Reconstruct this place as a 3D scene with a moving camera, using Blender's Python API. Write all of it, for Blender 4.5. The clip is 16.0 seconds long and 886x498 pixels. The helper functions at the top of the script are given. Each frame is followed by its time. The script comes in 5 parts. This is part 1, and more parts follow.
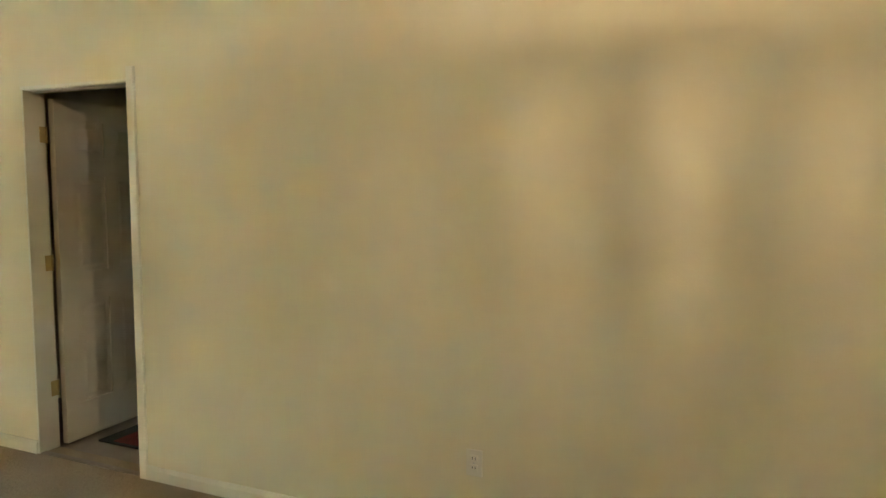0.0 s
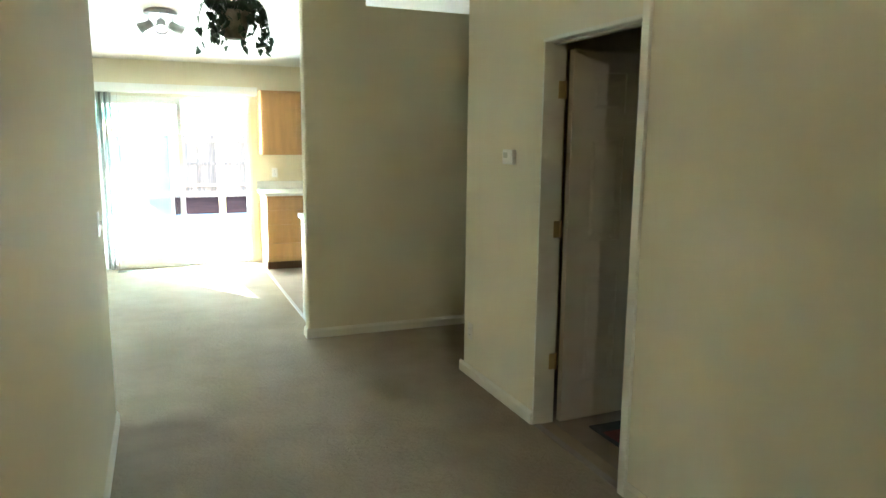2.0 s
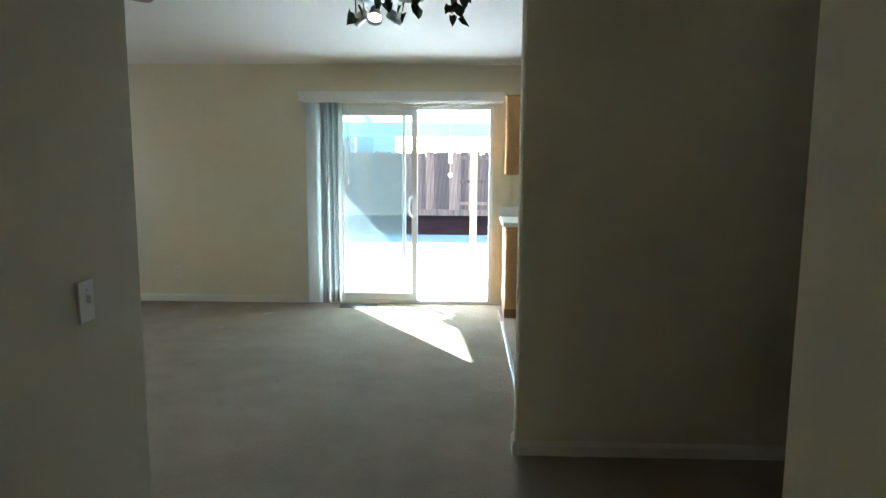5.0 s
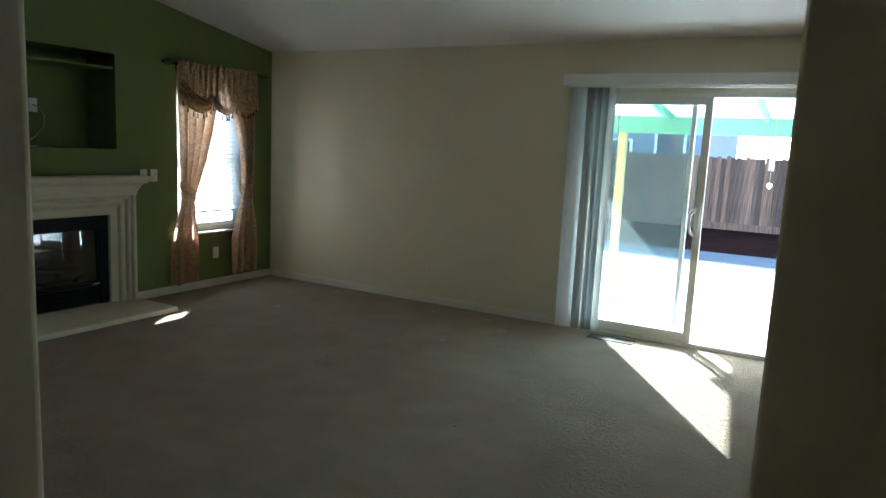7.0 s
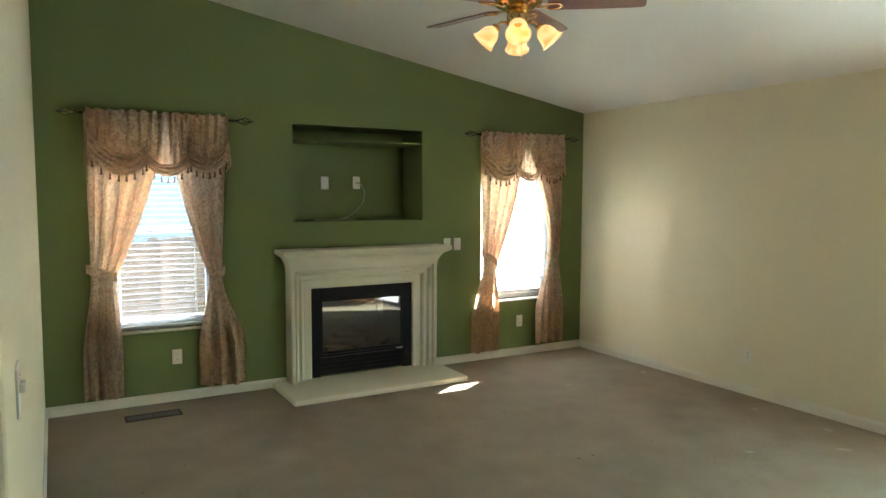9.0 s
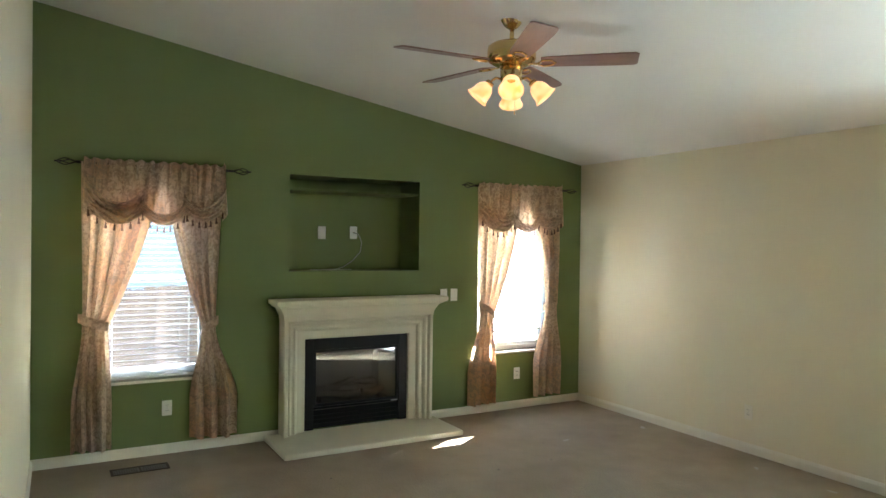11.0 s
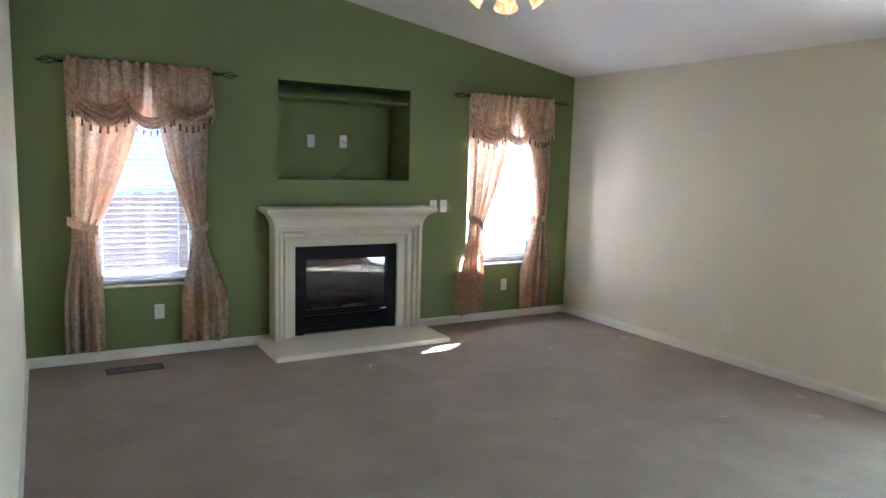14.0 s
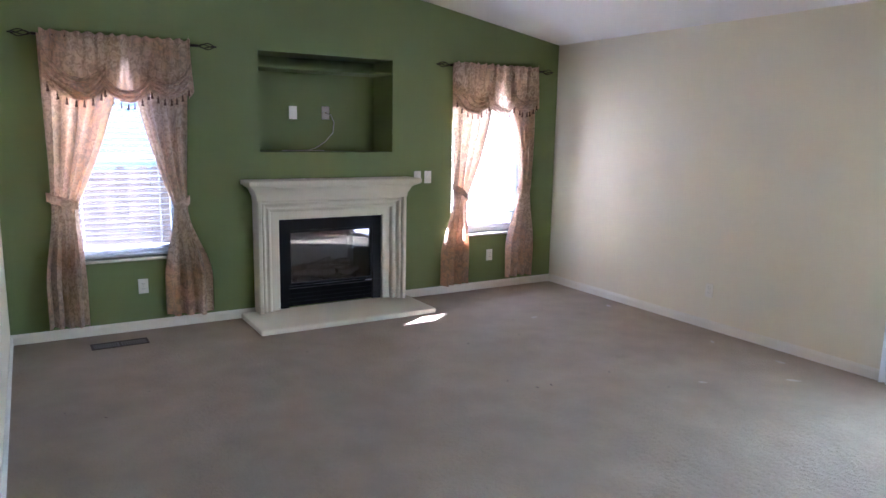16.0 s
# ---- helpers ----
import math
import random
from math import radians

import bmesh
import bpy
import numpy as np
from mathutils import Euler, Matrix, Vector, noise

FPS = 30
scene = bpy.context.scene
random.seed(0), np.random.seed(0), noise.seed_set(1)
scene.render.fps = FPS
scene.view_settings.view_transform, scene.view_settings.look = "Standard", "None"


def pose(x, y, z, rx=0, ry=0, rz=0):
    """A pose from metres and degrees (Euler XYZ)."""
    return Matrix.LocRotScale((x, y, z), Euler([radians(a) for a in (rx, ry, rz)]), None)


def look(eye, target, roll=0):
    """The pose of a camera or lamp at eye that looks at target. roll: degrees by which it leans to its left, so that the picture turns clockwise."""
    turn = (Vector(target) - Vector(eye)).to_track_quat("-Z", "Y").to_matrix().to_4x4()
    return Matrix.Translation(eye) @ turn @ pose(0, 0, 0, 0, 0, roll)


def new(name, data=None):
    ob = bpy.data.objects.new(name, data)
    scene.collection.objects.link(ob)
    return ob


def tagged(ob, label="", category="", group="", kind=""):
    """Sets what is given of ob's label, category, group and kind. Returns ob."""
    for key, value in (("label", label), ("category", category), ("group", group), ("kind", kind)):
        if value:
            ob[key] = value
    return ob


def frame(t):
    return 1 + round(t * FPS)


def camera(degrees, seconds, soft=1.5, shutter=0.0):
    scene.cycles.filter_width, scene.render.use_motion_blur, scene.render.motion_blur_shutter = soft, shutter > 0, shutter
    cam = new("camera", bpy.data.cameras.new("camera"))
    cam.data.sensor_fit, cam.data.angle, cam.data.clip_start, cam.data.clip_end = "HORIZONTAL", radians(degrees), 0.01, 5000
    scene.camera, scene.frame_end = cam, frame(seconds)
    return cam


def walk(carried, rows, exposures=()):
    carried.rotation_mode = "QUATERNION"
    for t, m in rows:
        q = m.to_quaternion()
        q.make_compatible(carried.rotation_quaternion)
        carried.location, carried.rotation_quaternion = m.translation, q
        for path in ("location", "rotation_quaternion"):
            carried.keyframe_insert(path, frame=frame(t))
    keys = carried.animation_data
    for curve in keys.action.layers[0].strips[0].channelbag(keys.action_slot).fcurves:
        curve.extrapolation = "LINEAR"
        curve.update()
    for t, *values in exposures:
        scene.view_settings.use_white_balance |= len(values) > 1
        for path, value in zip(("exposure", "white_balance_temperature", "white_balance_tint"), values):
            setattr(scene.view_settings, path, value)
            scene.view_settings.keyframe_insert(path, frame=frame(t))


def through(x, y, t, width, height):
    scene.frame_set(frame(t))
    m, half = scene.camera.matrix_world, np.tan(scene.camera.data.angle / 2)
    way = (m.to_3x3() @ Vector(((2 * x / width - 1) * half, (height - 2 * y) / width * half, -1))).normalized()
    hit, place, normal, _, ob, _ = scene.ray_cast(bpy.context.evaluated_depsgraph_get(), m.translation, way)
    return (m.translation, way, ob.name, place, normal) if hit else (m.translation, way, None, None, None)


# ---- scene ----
# The camera and its walk
cam = camera(65.5, 16.0, soft=1.5)
PATH = [
    (0, (3.53, -9.398, 1.554), (5.358, -8.605, 1.373), 0.3),
    (0.5, (3.753, -9.278, 1.545), (5.459, -8.265, 1.292), 1.6),
    (1, (3.91, -9.113, 1.539), (5.403, -7.805, 1.294), 0.4),
    (1.5, (4.11, -9.004, 1.58), (5.273, -7.404, 1.284), 0.2),
    (2, (4.296, -8.911, 1.578), (5.042, -7.082, 1.261), 0.6),
    (2.5, (4.426, -8.719, 1.56), (4.974, -6.824, 1.231), 0.7),
    (3, (4.531, -8.435, 1.569), (4.986, -6.513, 1.257), 1.4),
    (5.5, (5.133, -6.691, 1.556), (4.885, -4.726, 1.281), 1.0),
    (6, (5.208, -6.341, 1.505), (4.774, -4.417, 1.169), 1.5),
    (6.5, (5.293, -6.055, 1.509), (4.689, -4.178, 1.176), -0.0),
    (7, (5.427, -5.735, 1.523), (4.463, -4.008, 1.229), 2.7),
    (7.5, (5.514, -5.401, 1.562), (4.289, -3.847, 1.275), 1.8),
    (8, (5.476, -5.199, 1.576), (4.07, -3.795, 1.342), 0.8),
    (8.5, (5.493, -5.005, 1.605), (3.92, -3.785, 1.411), -0.3),
    (9, (5.562, -4.815, 1.591), (3.827, -3.833, 1.436), 0.2),
    (9.5, (5.47, -4.831, 1.62), (3.699, -3.906, 1.549), -0.1),
    (12, (5.616, -4.705, 1.627), (3.886, -3.701, 1.611), 1.0),
    (12.5, (5.612, -4.719, 1.595), (3.878, -3.725, 1.533), 1.1),
    (13, (5.584, -4.756, 1.549), (3.853, -3.762, 1.425), 1.1),
    (13.5, (5.588, -4.762, 1.575), (3.863, -3.771, 1.373), 1.6),
    (14, (5.584, -4.772, 1.565), (3.872, -3.77, 1.309), 1.7),
    (14.5, (5.616, -4.748, 1.562), (3.913, -3.742, 1.265), 1.9),
    (15, (5.62, -4.752, 1.544), (3.927, -3.736, 1.223), 1.9),
    (15.5, (5.618, -4.746, 1.55), (3.932, -3.724, 1.216), 1.7),
    (16, (5.619, -4.717, 1.572), (3.931, -3.7, 1.232), 1.1),
]
EXPOSURES = [
    (0.0, 7.2, 6900, 7), (0.5, 7.32, 6880, 5), (1.5, 7.34, 6480, -2), (2.0, 6.58, 5980, 0), (2.5, 5.88, 5560, 6), (3.0, 5.42, 5400, 9), (5.5, 4.55, 5500, 9),
    (7.0, 3.8, 5640, 8), (8.0, 4.6, 6180, 5), (9.5, 5.36, 6480, 6), (12.0, 5.32, 5780, 14), (14.5, 5.52, 5270, 26), (16.0, 5.62, 5170, 31),
]
walk(cam, [(t, look(e, g, r)) for t, e, g, r in PATH], EXPOSURES)

# World, sun and lights
world = bpy.data.worlds.new("sky")
scene.world = world
world.use_nodes = True
wn = world.node_tree.nodes
wn.clear()
sky = wn.new("ShaderNodeTexSky")
sky.sky_type, sky.sun_disc = "NISHITA", False
SUN_TRAVEL = Vector((0.485, -0.747, -0.425)).normalized()
sky.sun_elevation, sky.sun_rotation = radians(25.5), radians(327)
back = wn.new("ShaderNodeBackground")
back.inputs["Strength"].default_value = 0.15
wout = wn.new("ShaderNodeOutputWorld")
world.node_tree.links.new(sky.outputs[0], back.inputs[0])
world.node_tree.links.new(back.outputs[0], wout.inputs[0])
sun = new("sun", bpy.data.lights.new("sun", "SUN"))
sun.data.energy, sun.data.angle, sun.data.color = 3.5, radians(0.55), (1.0, 0.97, 0.93)
sun.matrix_world = look((-5, 8, 9), Vector((-5, 8, 9)) + SUN_TRAVEL)


# ---- materials ----
def material(name, colour, rough=0.6, metal=0.0, vary=0.08, scale=6.0, fine=90.0, bump=0.02, spec=0.5, stretch=(1, 1, 1), translucent=0.0, alt=None, depth=0.004, per_object=0.0, pile=0.0, patches=0.0):
    """Principled surface: broad and fine variation of the colour, fine relief."""
    m = bpy.data.materials.new(name)
    m.use_nodes = True
    n, l = m.node_tree.nodes, m.node_tree.links
    p = n["Principled BSDF"]
    p.inputs["Roughness"].default_value, p.inputs["Metallic"].default_value = rough, metal
    p.inputs["Specular IOR Level"].default_value = spec
    tc = n.new("ShaderNodeTexCoord")
    mp = n.new("ShaderNodeMapping")
    mp.inputs["Scale"].default_value = stretch
    l.new(tc.outputs["Object"], mp.inputs["Vector"])
    big, small = n.new("ShaderNodeTexNoise"), n.new("ShaderNodeTexNoise")
    big.inputs["Scale"].default_value, small.inputs["Scale"].default_value = scale, fine
    big.inputs["Detail"].default_value, small.inputs["Detail"].default_value = 4, 3
    l.new(mp.outputs[0], big.inputs["Vector"])
    l.new(mp.outputs[0], small.inputs["Vector"])
    mix = n.new("ShaderNodeMix")
    mix.data_type = "RGBA"
    c = Vector(colour)
    other = Vector(alt) if alt else c * (1 - 2.5 * vary)
    mix.inputs["A"].default_value, mix.inputs["B"].default_value = (*c, 1), (*other, 1)
    add = n.new("ShaderNodeMath")
    add.operation = "MULTIPLY_ADD"
    add.inputs[1].default_value = 0.35
    l.new(small.outputs["Fac"], add.inputs[0])
    rng = n.new("ShaderNodeMapRange")
    rng.inputs["From Min"].default_value, rng.inputs["From Max"].default_value = 0.35, 0.7
    rng.inputs["To Max"].default_value = 0.65
    l.new(big.outputs["Fac"], rng.inputs["Value"])
    l.new(rng.outputs[0], add.inputs[2])
    l.new(add.outputs[0], mix.inputs["Factor"])
    shade_out = mix.outputs["Result"]
    if patches:
        wide, pr, ph = n.new("ShaderNodeTexNoise"), n.new("ShaderNodeMapRange"), n.new("ShaderNodeHueSaturation")
        wide.inputs["Scale"].default_value, wide.inputs["Detail"].default_value, wide.inputs["Distortion"].default_value = 1.1, 6, 0.8
        pr.inputs["From Min"].default_value, pr.inputs["From Max"].default_value = 0.36, 0.62
        pr.inputs["To Min"].default_value, pr.inputs["To Max"].default_value = 1 - patches, 1 + 0.4 * patches
        l.new(tc.outputs["Object"], wide.inputs["Vector"])
        l.new(wide.outputs["Fac"], pr.inputs["Value"])
        l.new(pr.outputs[0], ph.inputs["Value"])
        l.new(shade_out, ph.inputs["Color"])
        shade_out = ph.outputs[0]
    if per_object:
        info, hsv, rr = n.new("ShaderNodeObjectInfo"), n.new("ShaderNodeHueSaturation"), n.new("ShaderNodeMapRange")
        rr.inputs["To Min"].default_value, rr.inputs["To Max"].default_value = 1 - per_object, 1 + per_object
        l.new(info.outputs["Random"], rr.inputs["Value"])
        l.new(rr.outputs[0], hsv.inputs["Value"])
        l.new(shade_out, hsv.inputs["Color"])
        shade_out = hsv.outputs[0]
    l.new(shade_out, p.inputs["Base Color"])
    if bump:
        b = n.new("ShaderNodeBump")
        b.inputs["Strength"].default_value, b.inputs["Distance"].default_value = min(1.0, bump * 10), depth
        l.new(small.outputs["Fac"], b.inputs["Height"])
        if pile:
            tuft, b2 = n.new("ShaderNodeTexNoise"), n.new("ShaderNodeBump")
            tuft.inputs["Scale"].default_value, tuft.inputs["Detail"].default_value = pile, 5
            l.new(mp.outputs[0], tuft.inputs["Vector"])
            b2.inputs["Strength"].default_value, b2.inputs["Distance"].default_value = 0.9, 0.018
            l.new(tuft.outputs["Fac"], b2.inputs["Height"])
            l.new(b2.outputs[0], b.inputs["Normal"])
        l.new(b.outputs[0], p.inputs["Normal"])
    if translucent:
        out = n["Material Output"]
        tr = n.new("ShaderNodeBsdfTranslucent")
        l.new(mix.outputs["Result"], tr.inputs["Color"])
        ms = n.new("ShaderNodeMixShader")
        ms.inputs[0].default_value = translucent
        l.new(p.outputs[0], ms.inputs[1])
        l.new(tr.outputs[0], ms.inputs[2])
        l.new(ms.outputs[0], out.inputs["Surface"])
    return m


def glass(name, tint=(0.95, 0.98, 0.97), rough=0.0, gloss=0.04):
    m = bpy.data.materials.new(name)
    m.use_nodes = True
    n, l = m.node_tree.nodes, m.node_tree.links
    n.clear()
    t, g, f = n.new("ShaderNodeBsdfTransparent"), n.new("ShaderNodeBsdfGlossy"), n.new("ShaderNodeLayerWeight")
    ms, o = n.new("ShaderNodeMixShader"), n.new("ShaderNodeOutputMaterial")
    t.inputs[0].default_value = (*tint, 1)
    g.inputs["Roughness"].default_value = rough
    f.inputs["Blend"].default_value = 0.5
    pw, ma = n.new("ShaderNodeMath"), n.new("ShaderNodeMath")
    pw.operation, ma.operation = "POWER", "MULTIPLY_ADD"
    pw.inputs[1].default_value, ma.inputs[1].default_value, ma.inputs[2].default_value = 5.0, 0.9, gloss
    l.new(f.outputs["Facing"], pw.inputs[0])
    l.new(pw.outputs[0], ma.inputs[0])
    l.new(ma.outputs[0], ms.inputs[0])
    l.new(t.outputs[0], ms.inputs[1])
    l.new(g.outputs[0], ms.inputs[2])
    l.new(ms.outputs[0], o.inputs[0])
    return m


def glow(name, colour, strength, alt=None):
    """A lit surface; alt: a second, deeper tint marbled through it."""
    m = bpy.data.materials.new(name)
    m.use_nodes = True
    n, l = m.node_tree.nodes, m.node_tree.links
    p = n["Principled BSDF"]
    p.inputs["Base Color"].default_value = (*colour, 1)
    p.inputs["Emission Color"].default_value = (*colour, 1)
    p.inputs["Emission Strength"].default_value = strength
    p.inputs["Roughness"].default_value = 0.3
    if alt:
        tc, nz, mx = n.new("ShaderNodeTexCoord"), n.new("ShaderNodeTexNoise"), n.new("ShaderNodeMix")
        nz.inputs["Scale"].default_value, nz.inputs["Detail"].default_value, nz.inputs["Distortion"].default_value = 16, 3, 1.2
        mx.data_type = "RGBA"
        mx.inputs["A"].default_value, mx.inputs["B"].default_value = (*colour, 1), (*alt, 1)
        rg = n.new("ShaderNodeMapRange")
        rg.inputs["From Min"].default_value, rg.inputs["From Max"].default_value = 0.45, 0.68
        l.new(tc.outputs["Object"], nz.inputs["Vector"])
        l.new(nz.outputs["Fac"], rg.inputs["Value"])
        l.new(rg.outputs[0], mx.inputs["Factor"])
        l.new(mx.outputs["Result"], p.inputs["Emission Color"])
    return m


CREAM = material("cream_wall_paint", (0.74, 0.672, 0.49), 0.75, vary=0.02, scale=1.2, fine=160, bump=0.025, spec=0.3, depth=0.002)
GREEN = material("green_wall_paint", (0.180, 0.228, 0.083), 0.7, vary=0.03, scale=1.5, fine=160, bump=0.025, spec=0.35, depth=0.002)
CEILING = material("ceiling_paint", (0.745, 0.715, 0.66), 0.9, vary=0.02, scale=1.0, fine=60, bump=0.03, depth=0.003)
CARPET = material("beige_carpet", (0.388, 0.315, 0.225), 0.95, vary=0.07, scale=4.0, fine=190, bump=0.1, spec=0.1, depth=0.010, pile=32.0, patches=0.075)
TRIM = material("white_trim_paint", (0.74, 0.70, 0.58), 0.45, vary=0.02, scale=5, bump=0.01)
DOORWHITE = material("white_door_paint", (0.70, 0.62, 0.48), 0.4, vary=0.02, scale=4, bump=0.01)
VINYL = material("kitchen_vinyl", (0.30, 0.24, 0.18), 0.35, vary=0.12, scale=5, fine=30, bump=0.01)
VINYLFRAME = material("white_vinyl_frame", (0.80, 0.80, 0.77), 0.35, vary=0.015, scale=3, bump=0.005)
OAK = material("honey_oak", (0.56, 0.30, 0.11), 0.4, vary=0.1, scale=3, fine=40, stretch=(6, 6, 0.5), bump=0.02)
COUNTER = material("white_laminate", (0.8, 0.78, 0.72), 0.35, vary=0.03, scale=20, bump=0.0)
PLASTIC = material("white_plastic", (0.8, 0.79, 0.74), 0.35, vary=0.01, scale=10, bump=0.0)
# Dark colour in place of the shade inside small openings.
HOLESHADE = material("dark_slot", (0.12, 0.11, 0.1), 0.6, vary=0.05, bump=0.0)
STONE = material("cream_cast_stone", (0.71, 0.665, 0.52), 0.6, vary=0.025, scale=4, fine=120, bump=0.02)
BLACK = material("black_steel", (0.006, 0.006, 0.008), 0.5, vary=0.1, scale=8, bump=0.01, spec=0.18)
FIREBRICK = material("sooty_firebrick", (0.12, 0.11, 0.105), 0.9, vary=0.15, scale=9, bump=0.05)
LOG = material("ceramic_log", (0.11, 0.092, 0.075), 0.9, vary=0.25, scale=14, fine=60, bump=0.1)
BRASS = material("polished_brass", (0.72, 0.53, 0.25), 0.16, metal=1.0, vary=0.05, scale=12, bump=0.0)
DULLBRASS = material("dull_brass", (0.55, 0.40, 0.17), 0.4, metal=0.45, vary=0.08, scale=20, bump=0.0)
IRON = material("dark_iron", (0.03, 0.026, 0.022), 0.5, metal=0.6, vary=0.1, scale=30, bump=0.02)
BLADE = material("walnut_blade", (0.25, 0.135, 0.10), 0.4, vary=0.12, scale=4, fine=40, stretch=(1, 8, 8), bump=0.01)
SHADEGLOW = glow("amber_glass_lit", (1.0, 0.52, 0.24), 0.038, (0.85, 0.22, 0.03))
SPOTGLOW = glow("spot_bulb_lit", (1.0, 0.95, 0.88), 0.8)
# Bulb of the added lantern, which stays out of view.
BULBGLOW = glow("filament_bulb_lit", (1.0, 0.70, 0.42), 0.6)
# Patio concrete in shade: the bluish shade is put into this colour.
SHADEDSLAB = material("blue_grey_gravel", (0.020, 0.046, 0.060), 0.95, vary=0.15, scale=3, fine=50, bump=0.06)
# Stacked slats: darker copy, with their shade put into the colour.
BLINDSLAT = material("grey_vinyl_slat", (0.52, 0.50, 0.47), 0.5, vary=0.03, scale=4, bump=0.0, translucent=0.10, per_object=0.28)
# White slats in a darkened copy, so that sunlight doesn't wash them out.
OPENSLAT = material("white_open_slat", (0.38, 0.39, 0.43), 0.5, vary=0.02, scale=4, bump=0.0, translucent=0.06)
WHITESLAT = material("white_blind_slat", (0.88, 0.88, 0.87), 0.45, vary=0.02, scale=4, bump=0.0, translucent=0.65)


def damask(name, pale, deep, rose):
    """Woven cloth: large motif in two tones, rose patches, fine weave; light shines through it."""
    m = bpy.data.materials.new(name)
    m.use_nodes = True
    n, l = m.node_tree.nodes, m.node_tree.links
    p, out = n["Principled BSDF"], n["Material Output"]
    p.inputs["Roughness"].default_value = 0.6
    p.inputs["Sheen Weight"].default_value = 0.15
    tc = n.new("ShaderNodeTexCoord")
    mo, ro, fi = (n.new("ShaderNodeTexNoise") for _ in range(3))
    for node, sc, de, di in ((mo, 24, 5, 1.4), (ro, 2.8, 2, 0.4), (fi, 260, 1, 0)):
        node.inputs["Scale"].default_value, node.inputs["Detail"].default_value, node.inputs["Distortion"].default_value = sc, de, di
        l.new(tc.outputs["Object"], node.inputs["Vector"])
    ramp = n.new("ShaderNodeMapRange")
    ramp.inputs["From Min"].default_value, ramp.inputs["From Max"].default_value = 0.44, 0.60
    l.new(mo.outputs["Fac"], ramp.inputs["Value"])
    rr = n.new("ShaderNodeMapRange")
    rr.inputs["From Min"].default_value, rr.inputs["From Max"].default_value, rr.inputs["To Max"].default_value = 0.42, 0.66, 0.8
    l.new(ro.outputs["Fac"], rr.inputs["Value"])
    a, b = n.new("ShaderNodeMix"), n.new("ShaderNodeMix")
    a.data_type = b.data_type = "RGBA"
    a.inputs["A"].default_value, a.inputs["B"].default_value = (*pale, 1), (*rose, 1)
    l.new(rr.outputs[0], a.inputs["Factor"])
    l.new(a.outputs["Result"], b.inputs["A"])
    b.inputs["B"].default_value = (*deep, 1)
    l.new(ramp.outputs[0], b.inputs["Factor"])
    l.new(b.outputs["Result"], p.inputs["Base Color"])
    bp = n.new("ShaderNodeBump")
    bp.inputs["Strength"].default_value, bp.inputs["Distance"].default_value = 0.25, 0.002
    l.new(fi.outputs["Fac"], bp.inputs["Height"])
    l.new(bp.outputs[0], p.inputs["Normal"])
    tr, ms = n.new("ShaderNodeBsdfTranslucent"), n.new("ShaderNodeMixShader")
    l.new(b.outputs["Result"], tr.inputs["Color"])
    ms.inputs[0].default_value = 0.33
    l.new(p.outputs[0], ms.inputs[1])
    l.new(tr.outputs[0], ms.inputs[2])
    l.new(ms.outputs[0], out.inputs["Surface"])
    return m


CURTAIN = damask("peach_damask", (0.665, 0.505, 0.355), (0.45, 0.315, 0.215), (0.62, 0.36, 0.20))
TASSEL = material("brown_tassel", (0.19, 0.11, 0.07), 0.8, vary=0.2, scale=60, bump=0.0)
GLASS = glass("clear_glass")


def hazy_film(name, through, scatter, share):
    """A thin film: passes most light dimmed, a small share of it scattered."""
    m = bpy.data.materials.new(name)
    m.use_nodes = True
    n, l = m.node_tree.nodes, m.node_tree.links
    n.clear()
    t, d = n.new("ShaderNodeBsdfTransparent"), n.new("ShaderNodeBsdfTranslucent")
    ms, o = n.new("ShaderNodeMixShader"), n.new("ShaderNodeOutputMaterial")
    t.inputs[0].default_value, d.inputs[0].default_value = (*through, 1), (*scatter, 1)
    ms.inputs[0].default_value = share
    l.new(t.outputs[0], ms.inputs[1])
    l.new(d.outputs[0], ms.inputs[2])
    l.new(ms.outputs[0], o.inputs[0])
    return m


# Film on the door glass: dims the view and adds a faint sunlit haze.
MESH = hazy_film("insect_screen_mesh", (0.60, 0.66, 0.66), (0.42, 0.5, 0.52), 0.06)
FIREGLASS = glass("fire_glass", (0.72, 0.72, 0.72), 0.012, 0.10)
FENCE = material("weathered_cedar", (0.175, 0.100, 0.062), 0.9, vary=0.33, scale=3, fine=30, stretch=(9, 9, 0.6), bump=0.05, depth=0.01, per_object=0.55)
SIDEFENCE = material("pale_cedar", (0.095, 0.062, 0.052), 0.9, vary=0.2, scale=2, fine=30, stretch=(6, 6, 0.6), bump=0.05, depth=0.01, per_object=0.3)
CONCRETE = material("patio_concrete", (0.57, 0.60, 0.61), 0.9, vary=0.06, scale=1.5, fine=60, bump=0.03)
DIRT = material("bare_dirt", (0.020, 0.010, 0.008), 1.0, spec=0.0, vary=0.2, scale=2, fine=30, bump=0.1, depth=0.03)
COVER = material("pale_green_fibreglass", (0.53, 0.60, 0.55), 0.5, vary=0.03, scale=3, bump=0.0, translucent=0.45)
POSTPAINT = material("cream_post_paint", (0.36, 0.28, 0.10), 0.6, vary=0.05, scale=5, bump=0.02)
BEAMPAINT = material("pale_green_beam_paint", (0.10, 0.29, 0.18), 0.6, vary=0.04, scale=3, bump=0.01)
PALESIDING = material("pale_blue_siding", (0.15, 0.175, 0.21), 0.8, vary=0.05, scale=2, bump=0.02)
SIDING = material("blue_grey_siding", (0.13, 0.16, 0.20), 0.8, vary=0.05, scale=2, bump=0.02)
ROOFING = material("grey_shingle", (0.12, 0.11, 0.11), 0.95, vary=0.2, scale=6, fine=40, bump=0.08)
